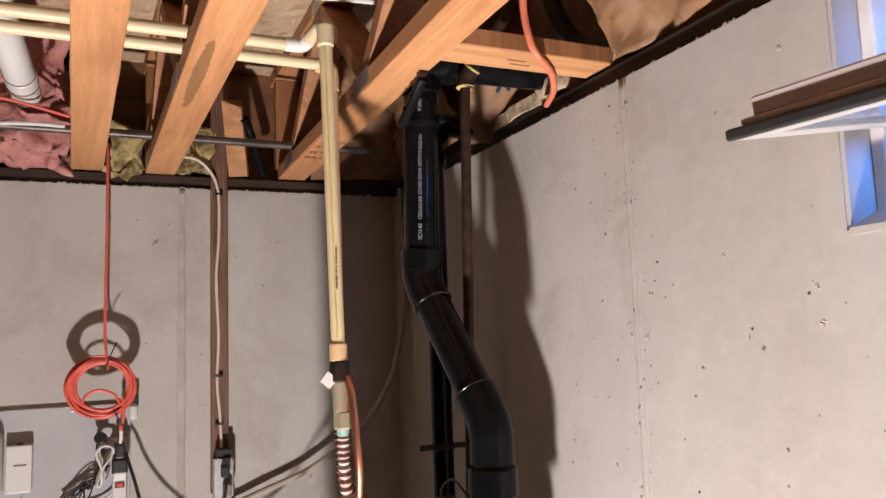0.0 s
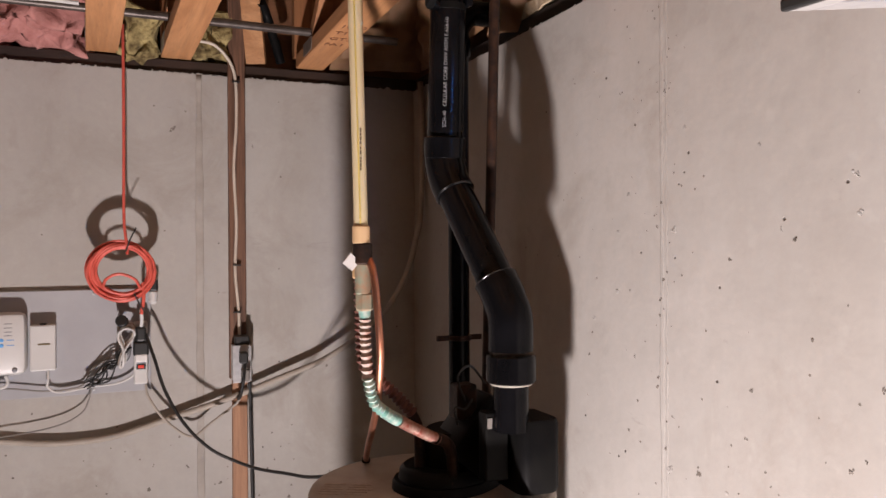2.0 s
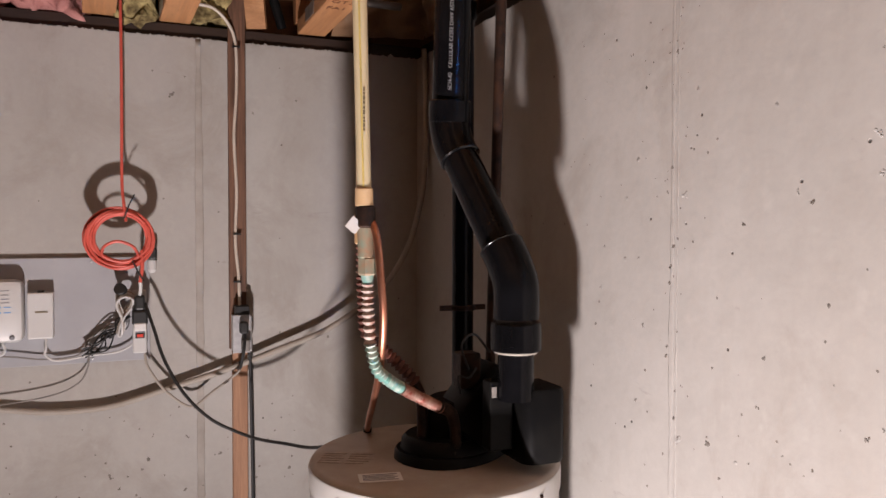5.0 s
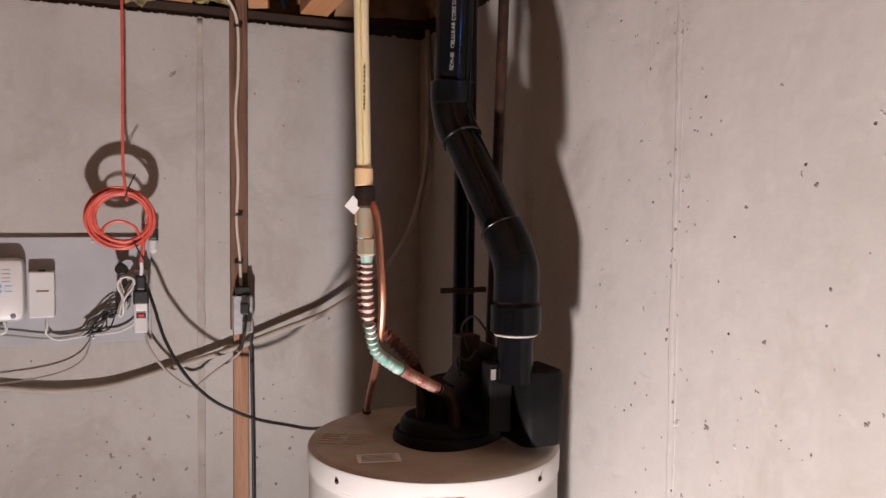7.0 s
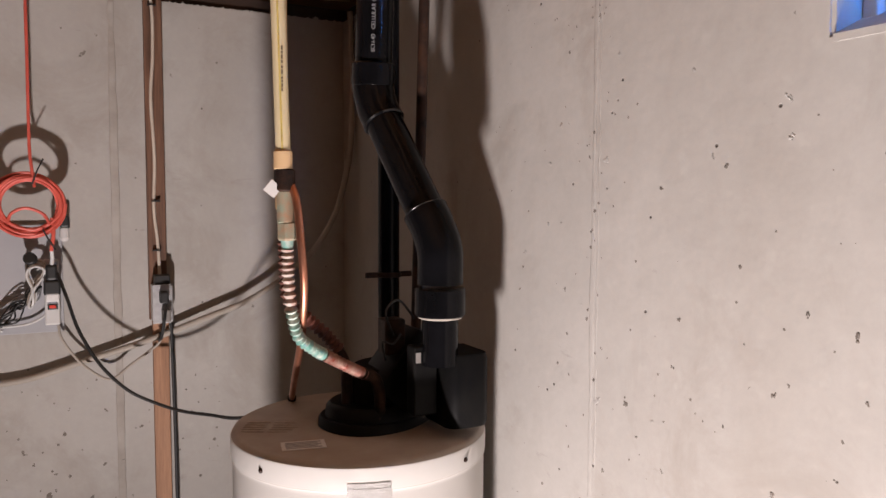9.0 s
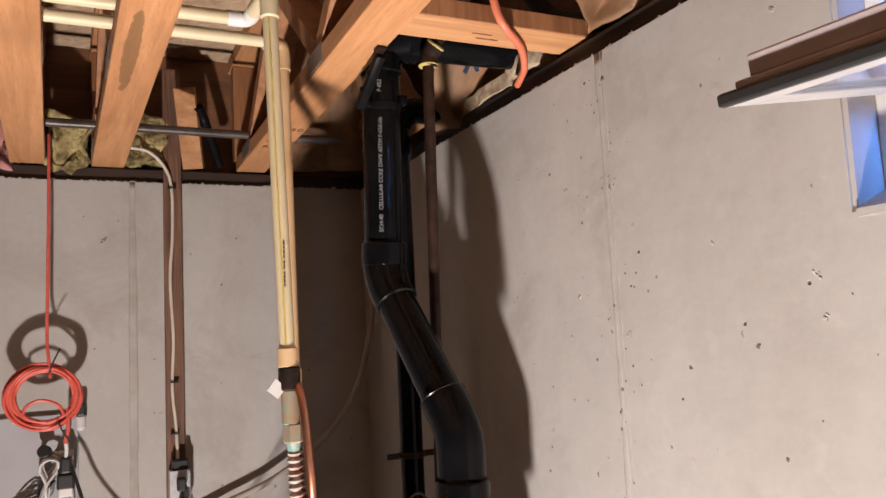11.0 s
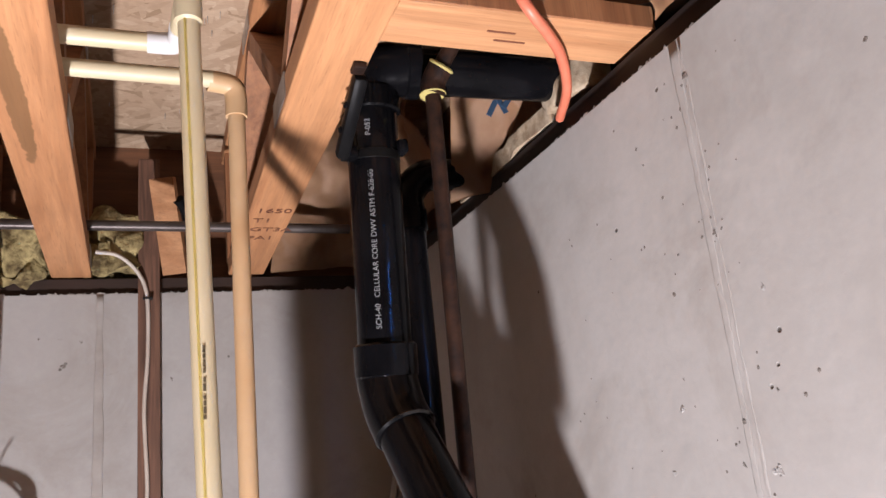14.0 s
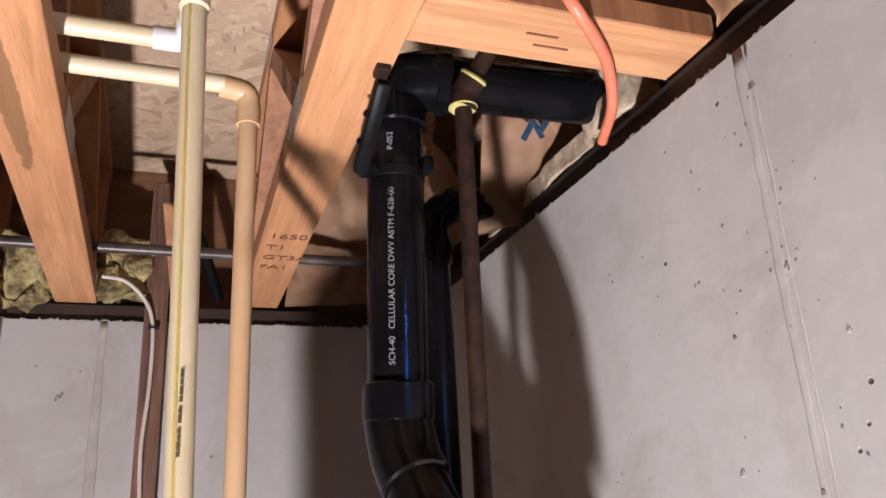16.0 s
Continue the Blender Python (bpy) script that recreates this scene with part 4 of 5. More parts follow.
def on_pipe(text, size, z, off=0.0):
    n_ = (out + 0.16 * out.cross(Vector((0, 0, 1))) * 1.0).normalized()
    m = Matrix((Vector((0, 0, 1)), n_.cross(Vector((0, 0, 1))), n_)).transposed().to_4x4()
    m = Matrix.Rotation(radians(4.4), 4, "X") @ m
    o = foot + lean * (z - foot.z) + n_ * (PR - 0.0001) + n_.cross(Vector((0, 0, 1))) * off
    return letters(text, size, Matrix.Translation(o) @ m, "ink_white", "print", riser)


on_pipe("SCH-40   CELLULAR CORE DWV ASTM F-628-00", 0.0098, 2.140, -0.0035)
on_pipe("P-052", 0.0098, 2.392, -0.0035)
hanger = thing("pipe_hanger", "black perforated strap hanger on the truss", "pipe hanger")
p, q = Vector((0.809, 1.592, 2.422)), Vector((0.806, 1.698, 2.362))
part("strap", B(-0.009, 0.009, -0.009, 0.009, 0.0, (q - p).length, 0.006, along(p, q)), "abs_dull", hanger, smooth=True)
part("band", ring(foot + lean * 0.285, foot + lean * 0.298, PR + 0.0007, 0.0005), "abs_dull", hanger, smooth=True)
part("band_ear", B(0.806, 0.828, 1.690, 1.712, 2.360, 2.378, 0.004), "abs", hanger, smooth=True)
part("strap_end", B(0.796, 0.812, 1.572, 1.592, 2.4215, 2.4292, 0.002), "rust", hanger, "reddish strap end")
part("saddle_ear", B(0.883, 0.897, 1.692, 1.716, 2.372, 2.391, 0.004), "abs", hanger, smooth=True)
for k in (0.35, 0.65):
    c = p.lerp(q, k) + Vector((-0.009, 0, 0))
    part("bolt", lathe([(0.0042, 0), (0.0042, 0.002), (0.002, 0.0035)], along(c, c + Vector((-0.03, -0.01, 0))), 10), "abs", hanger)

# ---- second black pipe in the corner ----
drain = thing("drain_pipe", "black plastic drain pipe standing in the corner", "drain pipe")
QX, QY = 0.985, 1.965
part("riser", rod((QX, QY, 0.0), (QX, QY, 2.40), 0.024, 24), "abs", drain, smooth=True)
part("elbow", tube([(QX, QY, 2.37), (QX, QY, 2.41), (QX + 0.03, QY, 2.445), (QX + 0.08, QY, 2.45)], 0.028, 24, 6), "abs", drain, smooth=True)
part("run", rod((QX + 0.07, QY, 2.45), (1.25, QY, 2.45), 0.024, 24), "abs", drain, smooth=True)
part("collar", ring((QX, QY, 2.345), (QX, QY, 2.385), 0.029), "abs", drain, smooth=True)
part("clamp", ring((QX, QY, 1.70), (QX, QY, 1.712), 0.028), "rust", drain)
part("clamp_ear", B(QX - 0.055, QX + 0.055, QY - 0.003, QY + 0.003, 1.70, 1.712), "rust", drain)

# ---- rusty gas pipe ----
gas = thing("gas_pipe", "rusty brown steel pipe with yellow sealant at its coupling", "gas pipe")
GX, GY = 0.918, 1.643
part("riser", rod((0.957, 1.775, 1.5), (GX, GY, 2.43), 0.0100, 16), "rust", gas, smooth=True)
part("coupling", tube([(GX, GY, 2.43), (GX + 0.002, GY - 0.003, 2.448), (GX + 0.010, GY - 0.014, 2.466)], 0.0165, 16, 6), "rust", gas, smooth=True)
part("sealant", ring((GX, GY, 2.4285), (GX, GY, 2.4335), 0.0174, 0.002), "glue", gas, "yellow thread sealant")
part("sealant", ring((GX + 0.009, GY - 0.012, 2.463), (GX + 0.0115, GY - 0.0155, 2.4675), 0.0174, 0.002), "glue", gas)
part("branch", rod((GX + 0.010, GY - 0.014, 2.466), (GX + 0.075, GY - 0.075, 2.58), 0.0108, 16), "rust", gas, smooth=True)

# ---- cream water pipes ----


def stripe(a, b, r, face, parent):
    a, b = Vector(a), Vector(b)
    d = (b - a).normalized()
    f = Vector(face)
    f = (f - f.dot(d) * d).normalized()
    w = d.cross(f)
    bm = bmesh.new()
    vs = []
    for c in (a, b):
        for k in (-1, 0, 1):
            ang = k * 0.11
            vs.append(bm.verts.new(c + (r + 0.0006) * (math.cos(ang) * f + math.sin(ang) * w)))
    bm.faces.new((vs[0], vs[1], vs[4], vs[3]))
    bm.faces.new((vs[1], vs[2], vs[5], vs[4]))
    bmesh.ops.solidify(bm, geom=bm.faces[:], thickness=0.0004)
    return part("stripe", bm, "yellow", parent, "yellow printed stripe")


def bars(x, y, z0, z1, r, face, parent, seed):
    """Unreadable print along a pipe."""
    random.seed(seed)
    z = z0
    f = Vector(face).normalized()
    w = Vector((0, 0, 1)).cross(f)
    while z < z1:
        h = random.uniform(0.003, 0.007)
        c = Vector((x, y, z)) + f * (r + 0.0008)
        bm = bmesh.new()
        vs = [bm.verts.new(c + w * a * 0.0013 + Vector((0, 0, b * h))) for a, b in ((-1, 0), (1, 0), (1, 1), (-1, 1))]
        bm.faces.new(vs)
        bmesh.ops.solidify(bm, geom=bm.faces[:], thickness=0.0003)
        part("print", bm, "ink", parent)
        z += h + random.choice((0.0015, 0.0015, 0.004))


CX, CY, CR = 0.616, 1.542, 0.0112
cold = thing("water_pipe", "cream plastic water pipe with a yellow stripe", "water pipe", "water pipes")
BX = 0.626
cold_riser = part("riser", rod((BX, CY, 1.945), (CX - 0.002, CY, 2.46), CR, 20), "cpvc", cold, smooth=True)
stripe((BX, CY, 1.947), (CX - 0.002, CY, 2.44), CR, (-0.35, -0.9, 0), cold_riser)
bars(BX - 0.003, CY, 2.034, 2.097, CR, (-0.05, -0.99, 0), cold_riser, 4)
part("coupling", ring((CX - 0.002, CY, 2.437), (CX - 0.002, CY, 2.475), CR + 0.003), "cpvc", cold, smooth=True)
part("top_elbow", tube([(CX - 0.002, CY, 2.45), (CX - 0.002, CY + 0.003, 2.470), (CX - 0.002, CY + 0.018, 2.482), (CX - 0.004, 1.60, 2.486), (CX - 0.006, 1.645, 2.486)], CR + 0.0012, 16, 6), "cpvc", cold, smooth=True)
part("elbow", tube([(CX - 0.006, 1.632, 2.486), (CX - 0.007, 1.655, 2.486), (CX - 0.012, 1.666, 2.4855), (CX - 0.022, 1.668, 2.485), (CX - 0.042, 1.668, 2.485)], CR + 0.0018, 16, 6), "white_pvc", cold, "white elbow", smooth=True)
part("run", rod((CX - 0.03, 1.668, 2.485), (-1.2, 1.65, 2.484), CR, 16), "cpvc", cold, smooth=True)
hot = thing("water_pipe", "cream plastic water pipe beside the tank's riser", "water pipe", "water pipes")
HX, HY = 0.683, 1.752
# cream pipe too: the shadow it stands in is painted as orange-brown
part("riser", rod((HX - 0.002, HY - 0.02, 1.90), (HX, HY, 2.45), CR, 20), "cpvc_shaded_or_tan", hot, smooth=True)
part("elbow", tube([(HX, HY, 2.435), (HX, HY, 2.463), (HX - 0.006, HY - 0.003, 2.478), (HX - 0.035, HY - 0.008, 2.481)], CR + 0.003, 16, 6), "cpvc_shaded_or_tan", hot, smooth=True)
part("run", rod((HX - 0.03, HY - 0.012, 2.481), (-1.2, 1.70, 2.481), CR, 16), "cpvc", hot, smooth=True)
part("collar", ring((HX - 0.002, HY - 0.02, 1.885), (HX - 0.002, HY - 0.02, 1.912), CR + 0.003), "cpvc_shaded_or_tan", hot, smooth=True)
part("collar", ring((BX, CY, 1.918), (BX, CY, 1.948), CR + 0.003), "cpvc_shaded_or_tan", cold, smooth=True)


def corrugated(points, r, step, material, name, parent, label=""):
    pts = curve(points, 60)
    even, run = [pts[0]], 0.0
    for a, b in zip(pts, pts[1:]):
        run += (b - a).length
        if run >= step / 4:
            even.append(b)
            run = 0.0
    rs = [r * (1.0 + 0.24 * math.cos(i * math.pi / 2)) for i in range(len(even))]
    return part(name, sweep(bmesh.new(), even, rs, 12), material, parent, label, smooth=True)


conn = thing("flexible_connector", "corroded corrugated copper water connector, green and red", "connector")
KX0 = BX + 0.002
part("nut", ring((KX0, CY, 1.886), (KX0, CY, 1.920), CR + 0.0045), "rust", conn)
part("adapter", ring((KX0 + 0.001, CY, 1.838), (KX0, CY, 1.888), CR + 0.0015), "corroded", conn, "brown plastic adapter", smooth=True)
part("nut", lathe([(0.0125, 0), (0.0145, 0.003), (0.0145, 0.026), (0.0125, 0.029)], Matrix.Translation((KX0 + 0.003, CY, 1.812)), 6), "corroded", conn)
path = [(KX0 + 0.003, CY, 1.815), (KX0 + 0.004, CY, 1.76), (KX0 + 0.008, CY, 1.705), (KX0 + 0.022, CY + 0.010, 1.662), (0.682, 1.565, 1.635), (0.735, 1.59, 1.603), (0.785, 1.615, 1.575)]
corrugated([path[0], (KX0 + 0.0035, CY, 1.798)], 0.0086, 0.0078, "verdigris", "hose", conn, "green corroded corrugated copper")
corrugated([(KX0 + 0.0035, CY, 1.798), path[1], path[2]], 0.0086, 0.0078, "tarnish", "hose", conn, "tarnished grey-red corrugated copper")
corrugated([path[2], path[3], path[4], (0.700, 1.574, 1.624)], 0.0086, 0.0078, "verdigris", "hose", conn, "green corroded corrugated copper")
corrugated([(0.700, 1.574, 1.624), path[5], path[6]], 0.0086, 0.0078, "copper_red", "hose", conn, "bright red corrugated copper")
part("bend", tube([(0.78, 1.613, 1.578), (0.81, 1.630, 1.562), (0.826, 1.645, 1.53), (0.832, 1.655, 1.485)], 0.0105, 14, 6), "rust", conn, smooth=True)
part("nut", lathe([(0.014, 0), (0.0165, 0.004), (0.0165, 0.028), (0.013, 0.034)], Matrix.Translation((0.833, 1.657, TZ)), 6), "rust", conn)
tagp = part("tag", B(-0.010, 0.010, -0.001, 0.001, -0.010, 0.010, 0.0, Matrix.Translation((KX0 - 0.02, CY - 0.006, 1.890)) @ Matrix.Rotation(radians(40), 4, "Y")), "white", conn, "small white paper tag")

conn2 = thing("flexible_connector", "red copper corrugated connector behind the first", "connector")
part("nut", ring((HX - 0.003, HY - 0.022, 1.855), (HX - 0.002, HY - 0.02, 1.888), CR + 0.003), "cpvc_shaded_or_tan", conn2, "tan plastic adapter")
# rear hose: shadow is put into its dark copper colour
corrugated([(HX - 0.003, HY - 0.022, 1.86), (HX - 0.004, HY - 0.03, 1.78), (HX, HY - 0.035, 1.70), (0.715, HY - 0.036, 1.664), (0.745, HY - 0.036, 1.636), (0.780, HY - 0.034, 1.598)], 0.0105, 0.0095, "copper_shaded", "hose", conn2)
part("stub", tube([(0.775, HY - 0.034, 1.602), (0.789, HY - 0.034, 1.571), (0.792, HY - 0.034, 1.53), (0.792, HY - 0.034, TZ)], 0.0105, 14), "rust", conn2, smooth=True)

relief = thing("copper_tube", "bright bare copper tube curving down to the lid", "copper tube")
part("tube", tube([(0.634, 1.545, 1.905), (0.640, 1.522, 1.872), (0.645, 1.514, 1.799), (0.650, 1.520, 1.746), (0.656, 1.545, 1.694), (0.669, 1.600, 1.643), (0.692, 1.70, 1.579), (0.722, 1.82, 1.519), (0.750, 1.925, TZ + 0.008)], 0.0062, 14, 10), "copper", relief, smooth=True)
part("nut", ring((0.751, 1.93, TZ), (0.7505, 1.928, TZ + 0.012), 0.009), "rust", relief)

# ---- conduit and cables under the deck ----
cond = thing("conduit", "dull steel conduit running across the trusses", "conduit")
part("pipe", rod((-1.0, 2.355, 2.485), (0.99, 2.392, 2.485), 0.0105, 14), "conduit", cond, smooth=True)
wp = thing("waste_pipe", "pale grey plastic pipe hanging from the subfloor", "waste pipe")
part("pipe", rod((0.065, 1.75, 2.66), (0.105, 2.36, 2.56), 0.033, 24), "white_pvc", wp, smooth=True)
part("collar", ring((0.099, 2.26, 2.576), (0.101, 2.30, 2.57), 0.035), "white_pvc", wp, smooth=True)
for y in (2.255, 2.303):
    part("joint_line", ring((0.065 + (y - 1.75) * 0.0656, y, 2.66 - (y - 1.75) * 0.164), (0.0652 + (y - 1.75) * 0.0656, y + 0.003, 2.6595 - (y - 1.75) * 0.164), 0.0355), "greycord", wp)
rw = thing("red_wire", "thin red cable stapled below the insulation", "cable")
part("cable", tube([(-0.6, 2.25, 2.53), (-0.2, 2.28, 2.545), (0.05, 2.30, 2.53), (0.20, 2.33, 2.505)], 0.004, 8), "orange", rw)
ww = thing("white_cable", "white cable lying along the conduit", "cable")
part("cable", tube([(-0.6, 2.30, 2.455), (-0.1, 2.31, 2.462), (0.10, 2.31, 2.475), (0.19, 2.32, 2.478)], 0.005, 8), "white", ww)
part("cable", tube([(-0.5, 1.76, 2.61), (0.2, 1.74, 2.602), (0.479, 1.732, 2.60), (0.71, 1.695, 2.60), (0.80, 1.69, 2.60)], 0.0055, 8), "white", ww)
bc = thing("black_cable", "black cable slung above the blocking", "cable")
part("cable", tube([(1.075, 1.60, 2.70), (1.080, 1.585, 2.64), (1.084, 1.58, 2.607), (1.097, 1.57, 2.558), (1.131, 1.56, 2.518), (1.165, 1.50, 2.486), (1.20, 1.44, 2.476)], 0.018, 12), "black", bc, smooth=True)
part("cable", tube([(-0.5, 1.70, 2.64), (0.3, 1.69, 2.63), (0.70, 1.65, 2.63), (1.0, 1.60, 2.63)], 0.005, 8), "black", bc)
op = thing("orange_tube", "orange plastic tube drooping past the blocking", "tube")
part("tube", tube([(0.925, 1.40, 2.60), (0.934, 1.435, 2.52), (0.945, 1.438, 2.455), (0.962, 1.442, 2.428), (0.99, 1.466, 2.4255), (1.033, 1.511, 2.4245), (1.079, 1.58, 2.421), (1.112, 1.66, 2.419)], 0.0066, 12, 8), "orange_pipe", op, smooth=True)

# ---- furring strip with cable and outlet box ----
fs = thing("furring_strip", "dark stained furring strip fixed upright to the wall", "furring strip")
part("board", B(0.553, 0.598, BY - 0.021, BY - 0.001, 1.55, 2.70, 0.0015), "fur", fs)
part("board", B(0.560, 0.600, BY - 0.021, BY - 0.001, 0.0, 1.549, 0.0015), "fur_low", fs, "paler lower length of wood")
bx = thing("outlet_box", "galvanised steel outlet box with plugs in it", "outlet box")
part("box", B(0.556, 0.606, BY - 0.068, BY - 0.022, 1.548, 1.646, 0.003), "galv", bx)
part("cover", B(0.554, 0.600, BY - 0.071, BY - 0.0685, 1.546, 1.648, 0.001), "galv", bx)
part("knockout_top", B(0.562, 0.600, BY - 0.064, BY - 0.026, 1.646, 1.672, 0.003), "black", bx)
part("plug", B(0.570, 0.592, BY - 0.098, BY - 0.071, 1.600, 1.632, 0.005), "black", bx)
part("plug", B(0.575, 0.596, BY - 0.100, BY - 0.071, 1.552, 1.585, 0.005), "greycord", bx)
part("plug_cord", tube([(0.583, BY - 0.095, 1.60), (0.578, BY - 0.105, 1.56), (0.572, BY - 0.09, 1.515), (0.570, BY - 0.06, 1.50)], 0.004, 8), "black", bx)
nm = thing("wall_cable", "beige sheathed cable stapled along the furring strip", "cable")
part("cable", tube([(0.47, BY - 0.06, 2.468), (0.515, BY - 0.05, 2.462), (0.555, BY - 0.035, 2.425), (0.572, BY - 0.028, 2.37), (0.573, BY - 0.027, 2.25), (0.566, BY - 0.027, 2.13), (0.572, BY - 0.027, 1.98), (0.568, BY - 0.027, 1.85), (0.576, BY - 0.027, 1.75), (0.578, BY - 0.035, 1.655)], 0.0043, 10, 8), "beige", nm, smooth=True)
for z in (2.372, 1.865, 1.735):
    part("staple", B(0.563, 0.583, BY - 0.0345, BY - 0.021, z - 0.002, z + 0.002), "black", nm)

# ---- sagging pale cable along the wall ----
hz = thing("wall_hose", "thick pale cable sagging along the concrete wall", "cable")
y = BY - 0.018
part("cable", tube([(-0.7, y, 1.55), (-0.3, y, 1.478), (0.0, y, 1.433), (0.123, y, 1.416), (0.254, y, 1.420), (0.393, BY - 0.020, 1.455), (0.539, BY - 0.029, 1.495), (0.691, BY - 0.036, 1.547), (0.809, BY - 0.045, 1.590), (0.92, BY - 0.060, 1.660), (0.995, BY - 0.075, 1.735), (1.05, BY - 0.09, 1.835), (1.078, BY - 0.10, 1.945), (1.09, BY - 0.105, 2.03), (1.096, BY - 0.10, 2.2), (1.096, BY - 0.09, 2.40)], 0.0085, 12, 8), "hose", hz, smooth=True)
part("tie", ring((0.576, BY - 0.031, 1.507), (0.582, BY - 0.031, 1.509), 0.0105), "black", hz)

# ---- grey board with the network boxes ----
bd = thing("backboard", "grey painted plywood board on the concrete wall", "backboard")
part("panel", B(-0.62, 0.349, BY - 0.013, BY - 0.001, 1.535, 1.806, 0.0015), "board", bd)
for x, z in ((-0.15, 1.795), (0.21, 1.795), (0.21, 1.546), (-0.15, 1.546), (0.335, 1.548)):
    part("screw", lathe([(0.0035, 0), (0.0035, 0.001), (0.001, 0.002)], along((x, BY - 0.013, z), (x, BY - 0.1, z)), 8), "galv", bd)
ctl = thing("router", "white rounded network box with small indicator marks", "router")
bm = B(-0.09, 0.060, BY - 0.065, BY - 0.013, 1.602, 1.756, 0.018)
part("casing", bm, "white", ctl, smooth=True)
for z in (1.729, 1.719, 1.709, 1.700):
    part("print", B(0.012, 0.030, BY - 0.0657, BY - 0.0650, z, z + 0.0018), "grey", ctl)
for z in (1.690, 1.677):
    part("indicator", lathe([(0.0048, 0), (0.0048, 0.0008), (0.003, 0.0014)], along((0.007, BY - 0.0648, z), (0.007, BY - 0.2, z)), 14), "led", ctl, "round blue indicator")
    part("print", B(0.018, 0.034, BY - 0.0657, BY - 0.0650, z - 0.001, z + 0.001), "led", ctl)
part("knob", lathe([(0.006, 0), (0.006, 0.002), (0.003, 0.004)], along((0.035, BY - 0.065, 1.616), (0.035, BY - 0.2, 1.616)), 12), "grey", ctl)
mod = thing("network_adapter", "small white wall-mounted network adapter, black piece on top as its shadow", "adapter")
part("casing", B(0.066, 0.124, BY - 0.050, BY - 0.013, 1.607, 1.722, 0.004), "white", mod)
# black sliver shaped as the shadow notch above the casing
part("shadow_notch", B(0.088, 0.103, BY - 0.044, BY - 0.022, 1.721, 1.726, 0.002), "black", mod)
part("print", B(0.084, 0.112, BY - 0.0512, BY - 0.0500, 1.672, 1.676), "ink", mod)
part("cable", tube([(0.105, BY - 0.035, 1.605), (0.106, BY - 0.04, 1.585), (0.104, BY - 0.035, 1.565), (0.13, BY - 0.03, 1.548), (0.2, BY - 0.03, 1.556), (0.27, BY - 0.03, 1.562), (0.31, BY - 0.035, 1.585), (0.318, BY - 0.04, 1.615)], 0.003, 8), "white", mod)
part("cable", tube([(0.012, BY - 0.04, 1.60), (0.016, BY - 0.04, 1.58), (0.0, BY - 0.04, 1.57), (-0.06, BY - 0.04, 1.575)], 0.0035, 8), "white", ctl)
part("cable", tube([(-0.2, BY - 0.03, 1.575), (0.0, BY - 0.03, 1.567), (0.1, BY - 0.03, 1.553), (0.18, BY - 0.03, 1.56), (0.205, BY - 0.03, 1.60), (0.25, BY - 0.03, 1.63)], 0.0022, 8), "greycord", ctl)

ps = thing("power_strip", "white power strip with a red switch on the board's edge", "power strip")
part("casing", B(0.306, 0.340, BY - 0.052, BY - 0.013, 1.558, 1.72, 0.004), "white", ps)
part("switch", B(0.316, 0.331, BY - 0.056, BY - 0.052, 1.600, 1.608, 0.001), "red", ps, "red rocker switch")
part("bezel", B(0.312, 0.335, BY - 0.0540, BY - 0.0522, 1.597, 1.611), "black", ps)
part("outlet", B(0.312, 0.334, BY - 0.0532, BY - 0.0522, 1.612, 1.628), "grey", ps)
part("plug", B(0.304, 0.342, BY - 0.088, BY - 0.052, 1.636, 1.672, 0.005), "black", ps, "black plug-in transformer")
part("plug", B(0.309, 0.338, BY - 0.09, BY - 0.052, 1.620, 1.640, 0.003), "label", ps, "pale printed plug face")
part("plug", B(0.310, 0.336, BY - 0.085, BY - 0.052, 1.672, 1.71, 0.006), "black", ps)
tip_cap = part("socket", lathe([(0.009, 0), (0.0115, 0.003), (0.0115, 0.028), (0.006, 0.036)], along((0.355, BY - 0.03, 1.80), (0.355, BY - 0.03, 1.76)), 14), "white", ps)
part("cap", B(0.345, 0.366, BY - 0.045, BY - 0.02, 1.80, 1.83, 0.004), "black", ps)
coils = thing("white_cord_bundle", "bundled off-white cord hanging beside the power strip", "cord")
for k in range(5):
    random.seed(60 + k)
    c = Vector((0.283 + random.uniform(-0.003, 0.003), BY - 0.045 - 0.006 * k, 1.672))
    tw = random.uniform(0.4, 1.3)
    pts = [c + Vector((0.011 * tw * math.cos(a) * (0.35 + abs(math.sin(a))) + 0.012 * math.sin(2 * a) + 0.008 * math.sin(a), random.uniform(-0.003, 0.003), 0.050 * math.sin(a) - 0.004 * k)) for a in [2 * math.pi * i / 12 for i in range(13)]]
    part("loop", tube(pts, 0.0030, 8, 4), "hose" if k % 2 else "white", coils)
part("plug", ring((0.280, BY - 0.05, 1.722), (0.276, BY - 0.07, 1.728), 0.015), "black", coils)
bcb = thing("black_cord_bundle", "tangled bundle of thin black cords", "cord")
for k in range(9):
    random.seed(80 + k)
    a, b = Vector((0.30, BY - 0.05, 1.655)), Vector((0.205, BY - 0.045, 1.565))
    pts = [a]
    for i in range(1, 5):
        u = i / 5
        pts.append(a * (1 - u) + b * u + Vector((random.uniform(-0.018, 0.018), random.uniform(-0.012, 0.012), random.uniform(-0.018, 0.018))))
    pts.append(b + Vector((random.uniform(-0.02, 0.012), 0, random.uniform(-0.015, 0.015))))
    part("strand", tube(pts, 0.0021, 6, 6), "black", bcb)
part("tail", tube([(0.205, BY - 0.03, 1.57), (0.20, BY - 0.03, 1.53), (0.18, BY - 0.03, 1.49), (0.12, BY - 0.03, 1.462), (0.0, BY - 0.03, 1.447), (-0.2, BY - 0.03, 1.44)], 0.002, 6), "greycord", bcb)
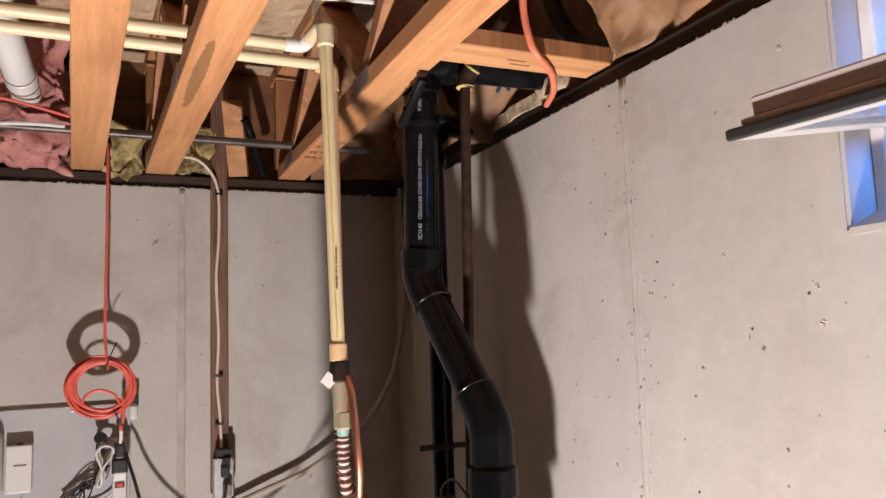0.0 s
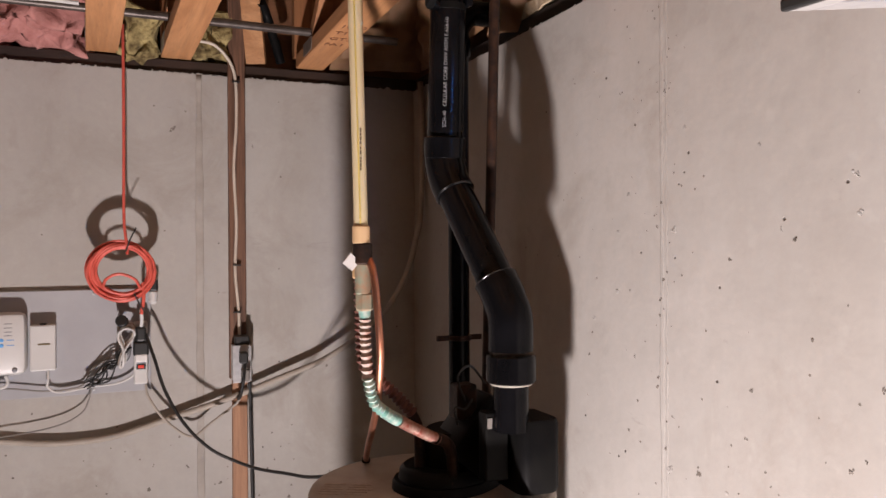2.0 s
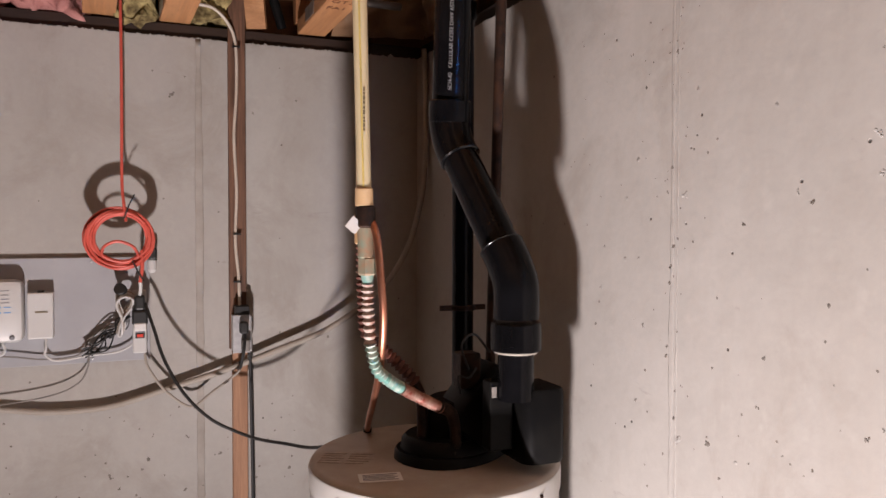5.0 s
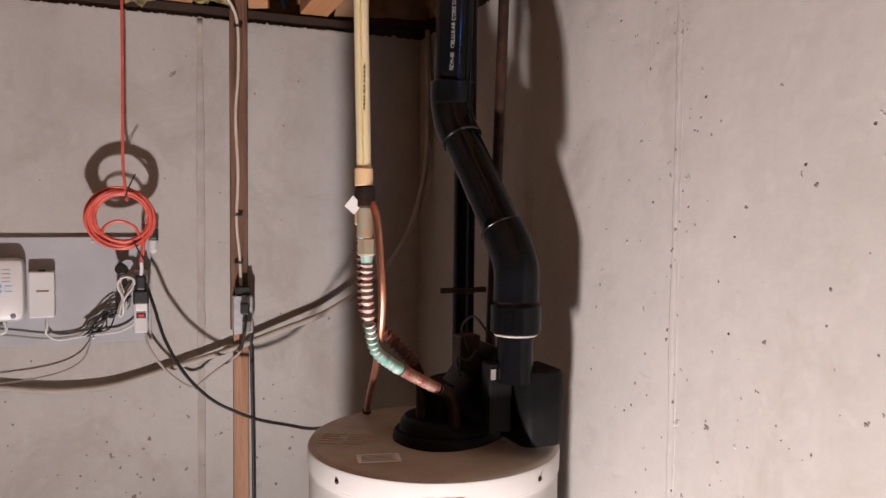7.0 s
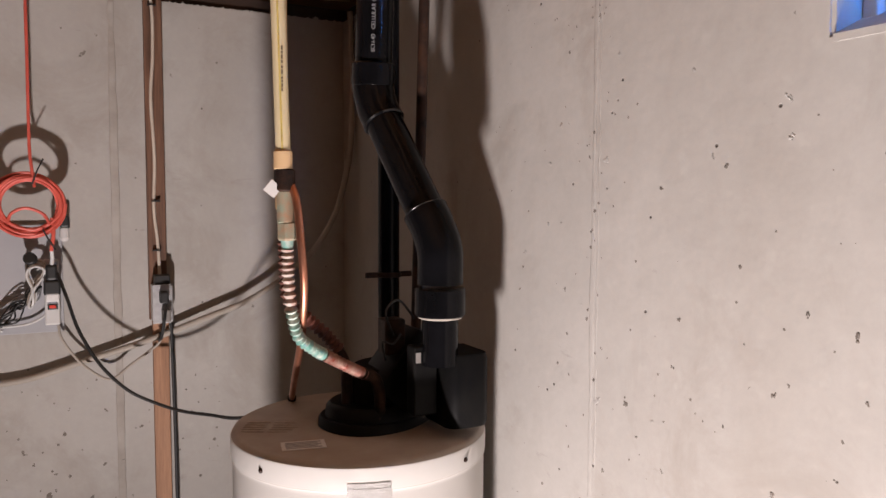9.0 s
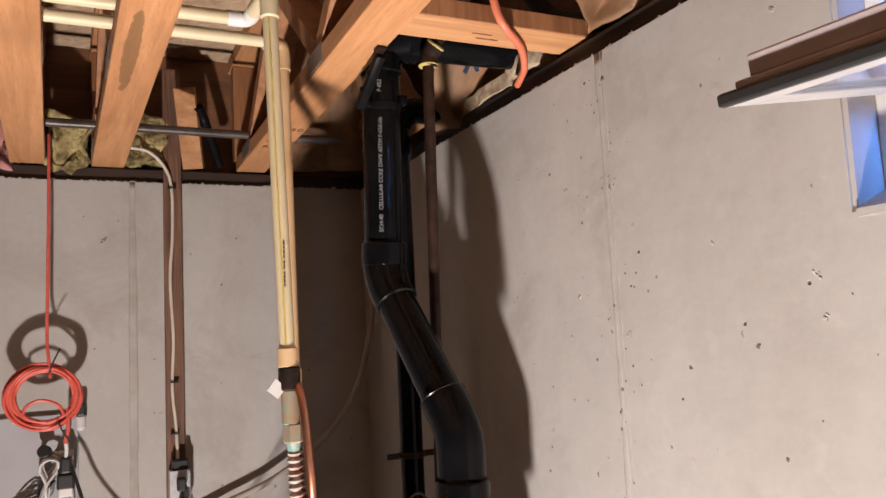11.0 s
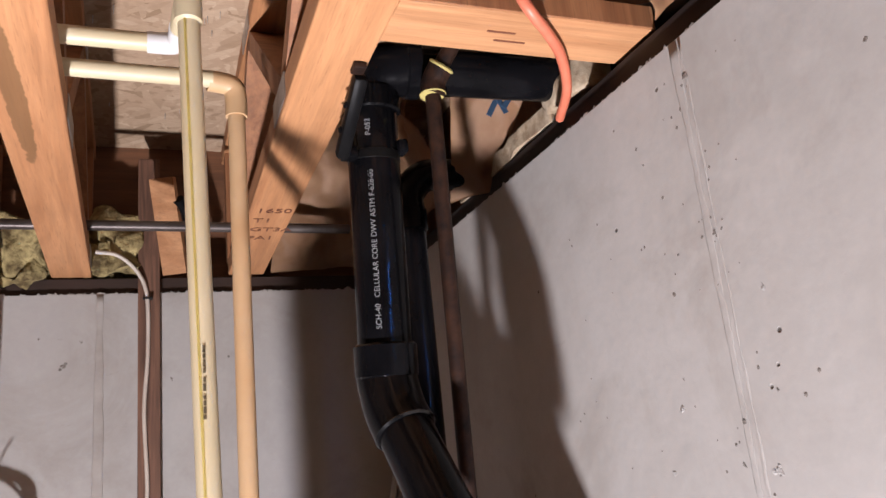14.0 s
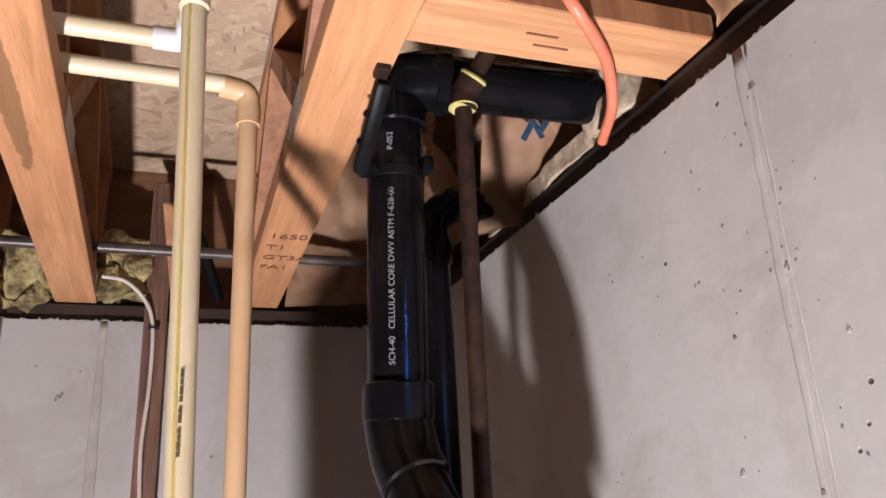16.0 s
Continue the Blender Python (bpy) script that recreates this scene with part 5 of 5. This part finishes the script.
c1 = thing("appliance_cord", "black power cord running from strip to water heater", "cord")
part("cord", tube([(0.335, BY - 0.08, 1.69), (0.354, BY - 0.11, 1.63), (0.378, BY - 0.13, 1.55), (0.423, BY - 0.15, 1.465), (0.483, BY - 0.165, 1.40), (0.543, BY - 0.18, 1.365), (0.60, BY - 0.21, 1.345), (0.66, BY - 0.26, 1.34), (0.70, BY - 0.34, 1.348), (0.74, BY - 0.45, 1.38), (0.80, 1.99, 1.43)], 0.0042, 8, 8), "black", c1, smooth=True)
c2 = thing("lamp_cord", "off-white cord sagging between strip and outlet box", "cord")
part("cord", tube([(0.335, BY - 0.04, 1.555), (0.342, BY - 0.045, 1.52), (0.38, BY - 0.05, 1.46), (0.43, BY - 0.05, 1.415), (0.46, BY - 0.05, 1.41), (0.50, BY - 0.05, 1.44), (0.55, BY - 0.05, 1.475), (0.573, BY - 0.06, 1.50), (0.582, BY - 0.09, 1.555)], 0.0034, 8, 8), "hose", c2)
cable_low = thing("black_cable", "black cable hanging down along the furring strip", "cable")
part("cable", tube([(0.604, BY - 0.04, 1.54), (0.608, BY - 0.03, 1.40), (0.612, BY - 0.025, 1.20), (0.614, BY - 0.025, 0.9), (0.62, BY - 0.03, 0.3)], 0.005, 8, 6), "black", cable_low)

# ---- coil of orange cord ----
oc = thing("extension_cord", "coiled orange extension cord hung from the truss", "extension cord")
KX, KY, KZ = 0.277, BY - 0.115, 1.856
random.seed(5)
for k in range(12):
    r = random.choice((0.062, 0.066, 0.072, 0.076, 0.079)) + random.uniform(-0.002, 0.002)
    off = Vector((random.uniform(-0.009, 0.007), random.uniform(-0.007, 0.007), random.uniform(-0.005, 0.005)))
    pts = [Vector((KX, KY, KZ)) + off + Vector((r * math.cos(a), 0.004 * math.sin(3 * a + k), 0.93 * r * math.sin(a))) for a in [2 * math.pi * i / 16 for i in range(17)]]
    part("loop", tube(pts, 0.0032, 8, 4), "orange", oc, smooth=True)
part("inner_loop", tube([(KX - 0.042, KY - 0.01, KZ - 0.045), (KX - 0.035, KY - 0.01, KZ - 0.02), (KX - 0.005, KY - 0.01, KZ - 0.007), (KX + 0.03, KY - 0.01, KZ - 0.02), (KX + 0.045, KY - 0.01, KZ - 0.045)], 0.0037, 8), "orange", oc, smooth=True)
part("drop", tube([(0.284, KY + 0.055, 2.49), (0.285, KY + 0.04, 2.42), (0.285, KY + 0.02, 2.2), (0.284, KY + 0.006, 2.0), (0.288, KY - 0.004, 1.94), (0.292, KY - 0.01, 1.898)], 0.0037, 8), "orange", oc, smooth=True)
part("tail", tube([(KX + 0.05, KY - 0.005, KZ - 0.03), (KX + 0.052, KY - 0.005, KZ - 0.07), (KX + 0.046, KY - 0.005, KZ - 0.11)], 0.0045, 8), "orange", oc, smooth=True)
part("tail", tube([(KX + 0.046, KY - 0.005, KZ - 0.100), (0.325, KY + 0.02, 1.73), (0.323, BY - 0.07, 1.705)], 0.0045, 8), "white", oc, smooth=True)
part("tie", tube([(0.288, KY - 0.012, 1.905), (0.298, KY - 0.016, 1.935), (0.312, KY - 0.014, 1.965)], 0.0018, 6), "black", oc)
part("tie", tube([(0.306, KY - 0.014, 1.80), (0.318, KY - 0.012, 1.775), (0.332, KY - 0.01, 1.75)], 0.0018, 6), "black", oc)
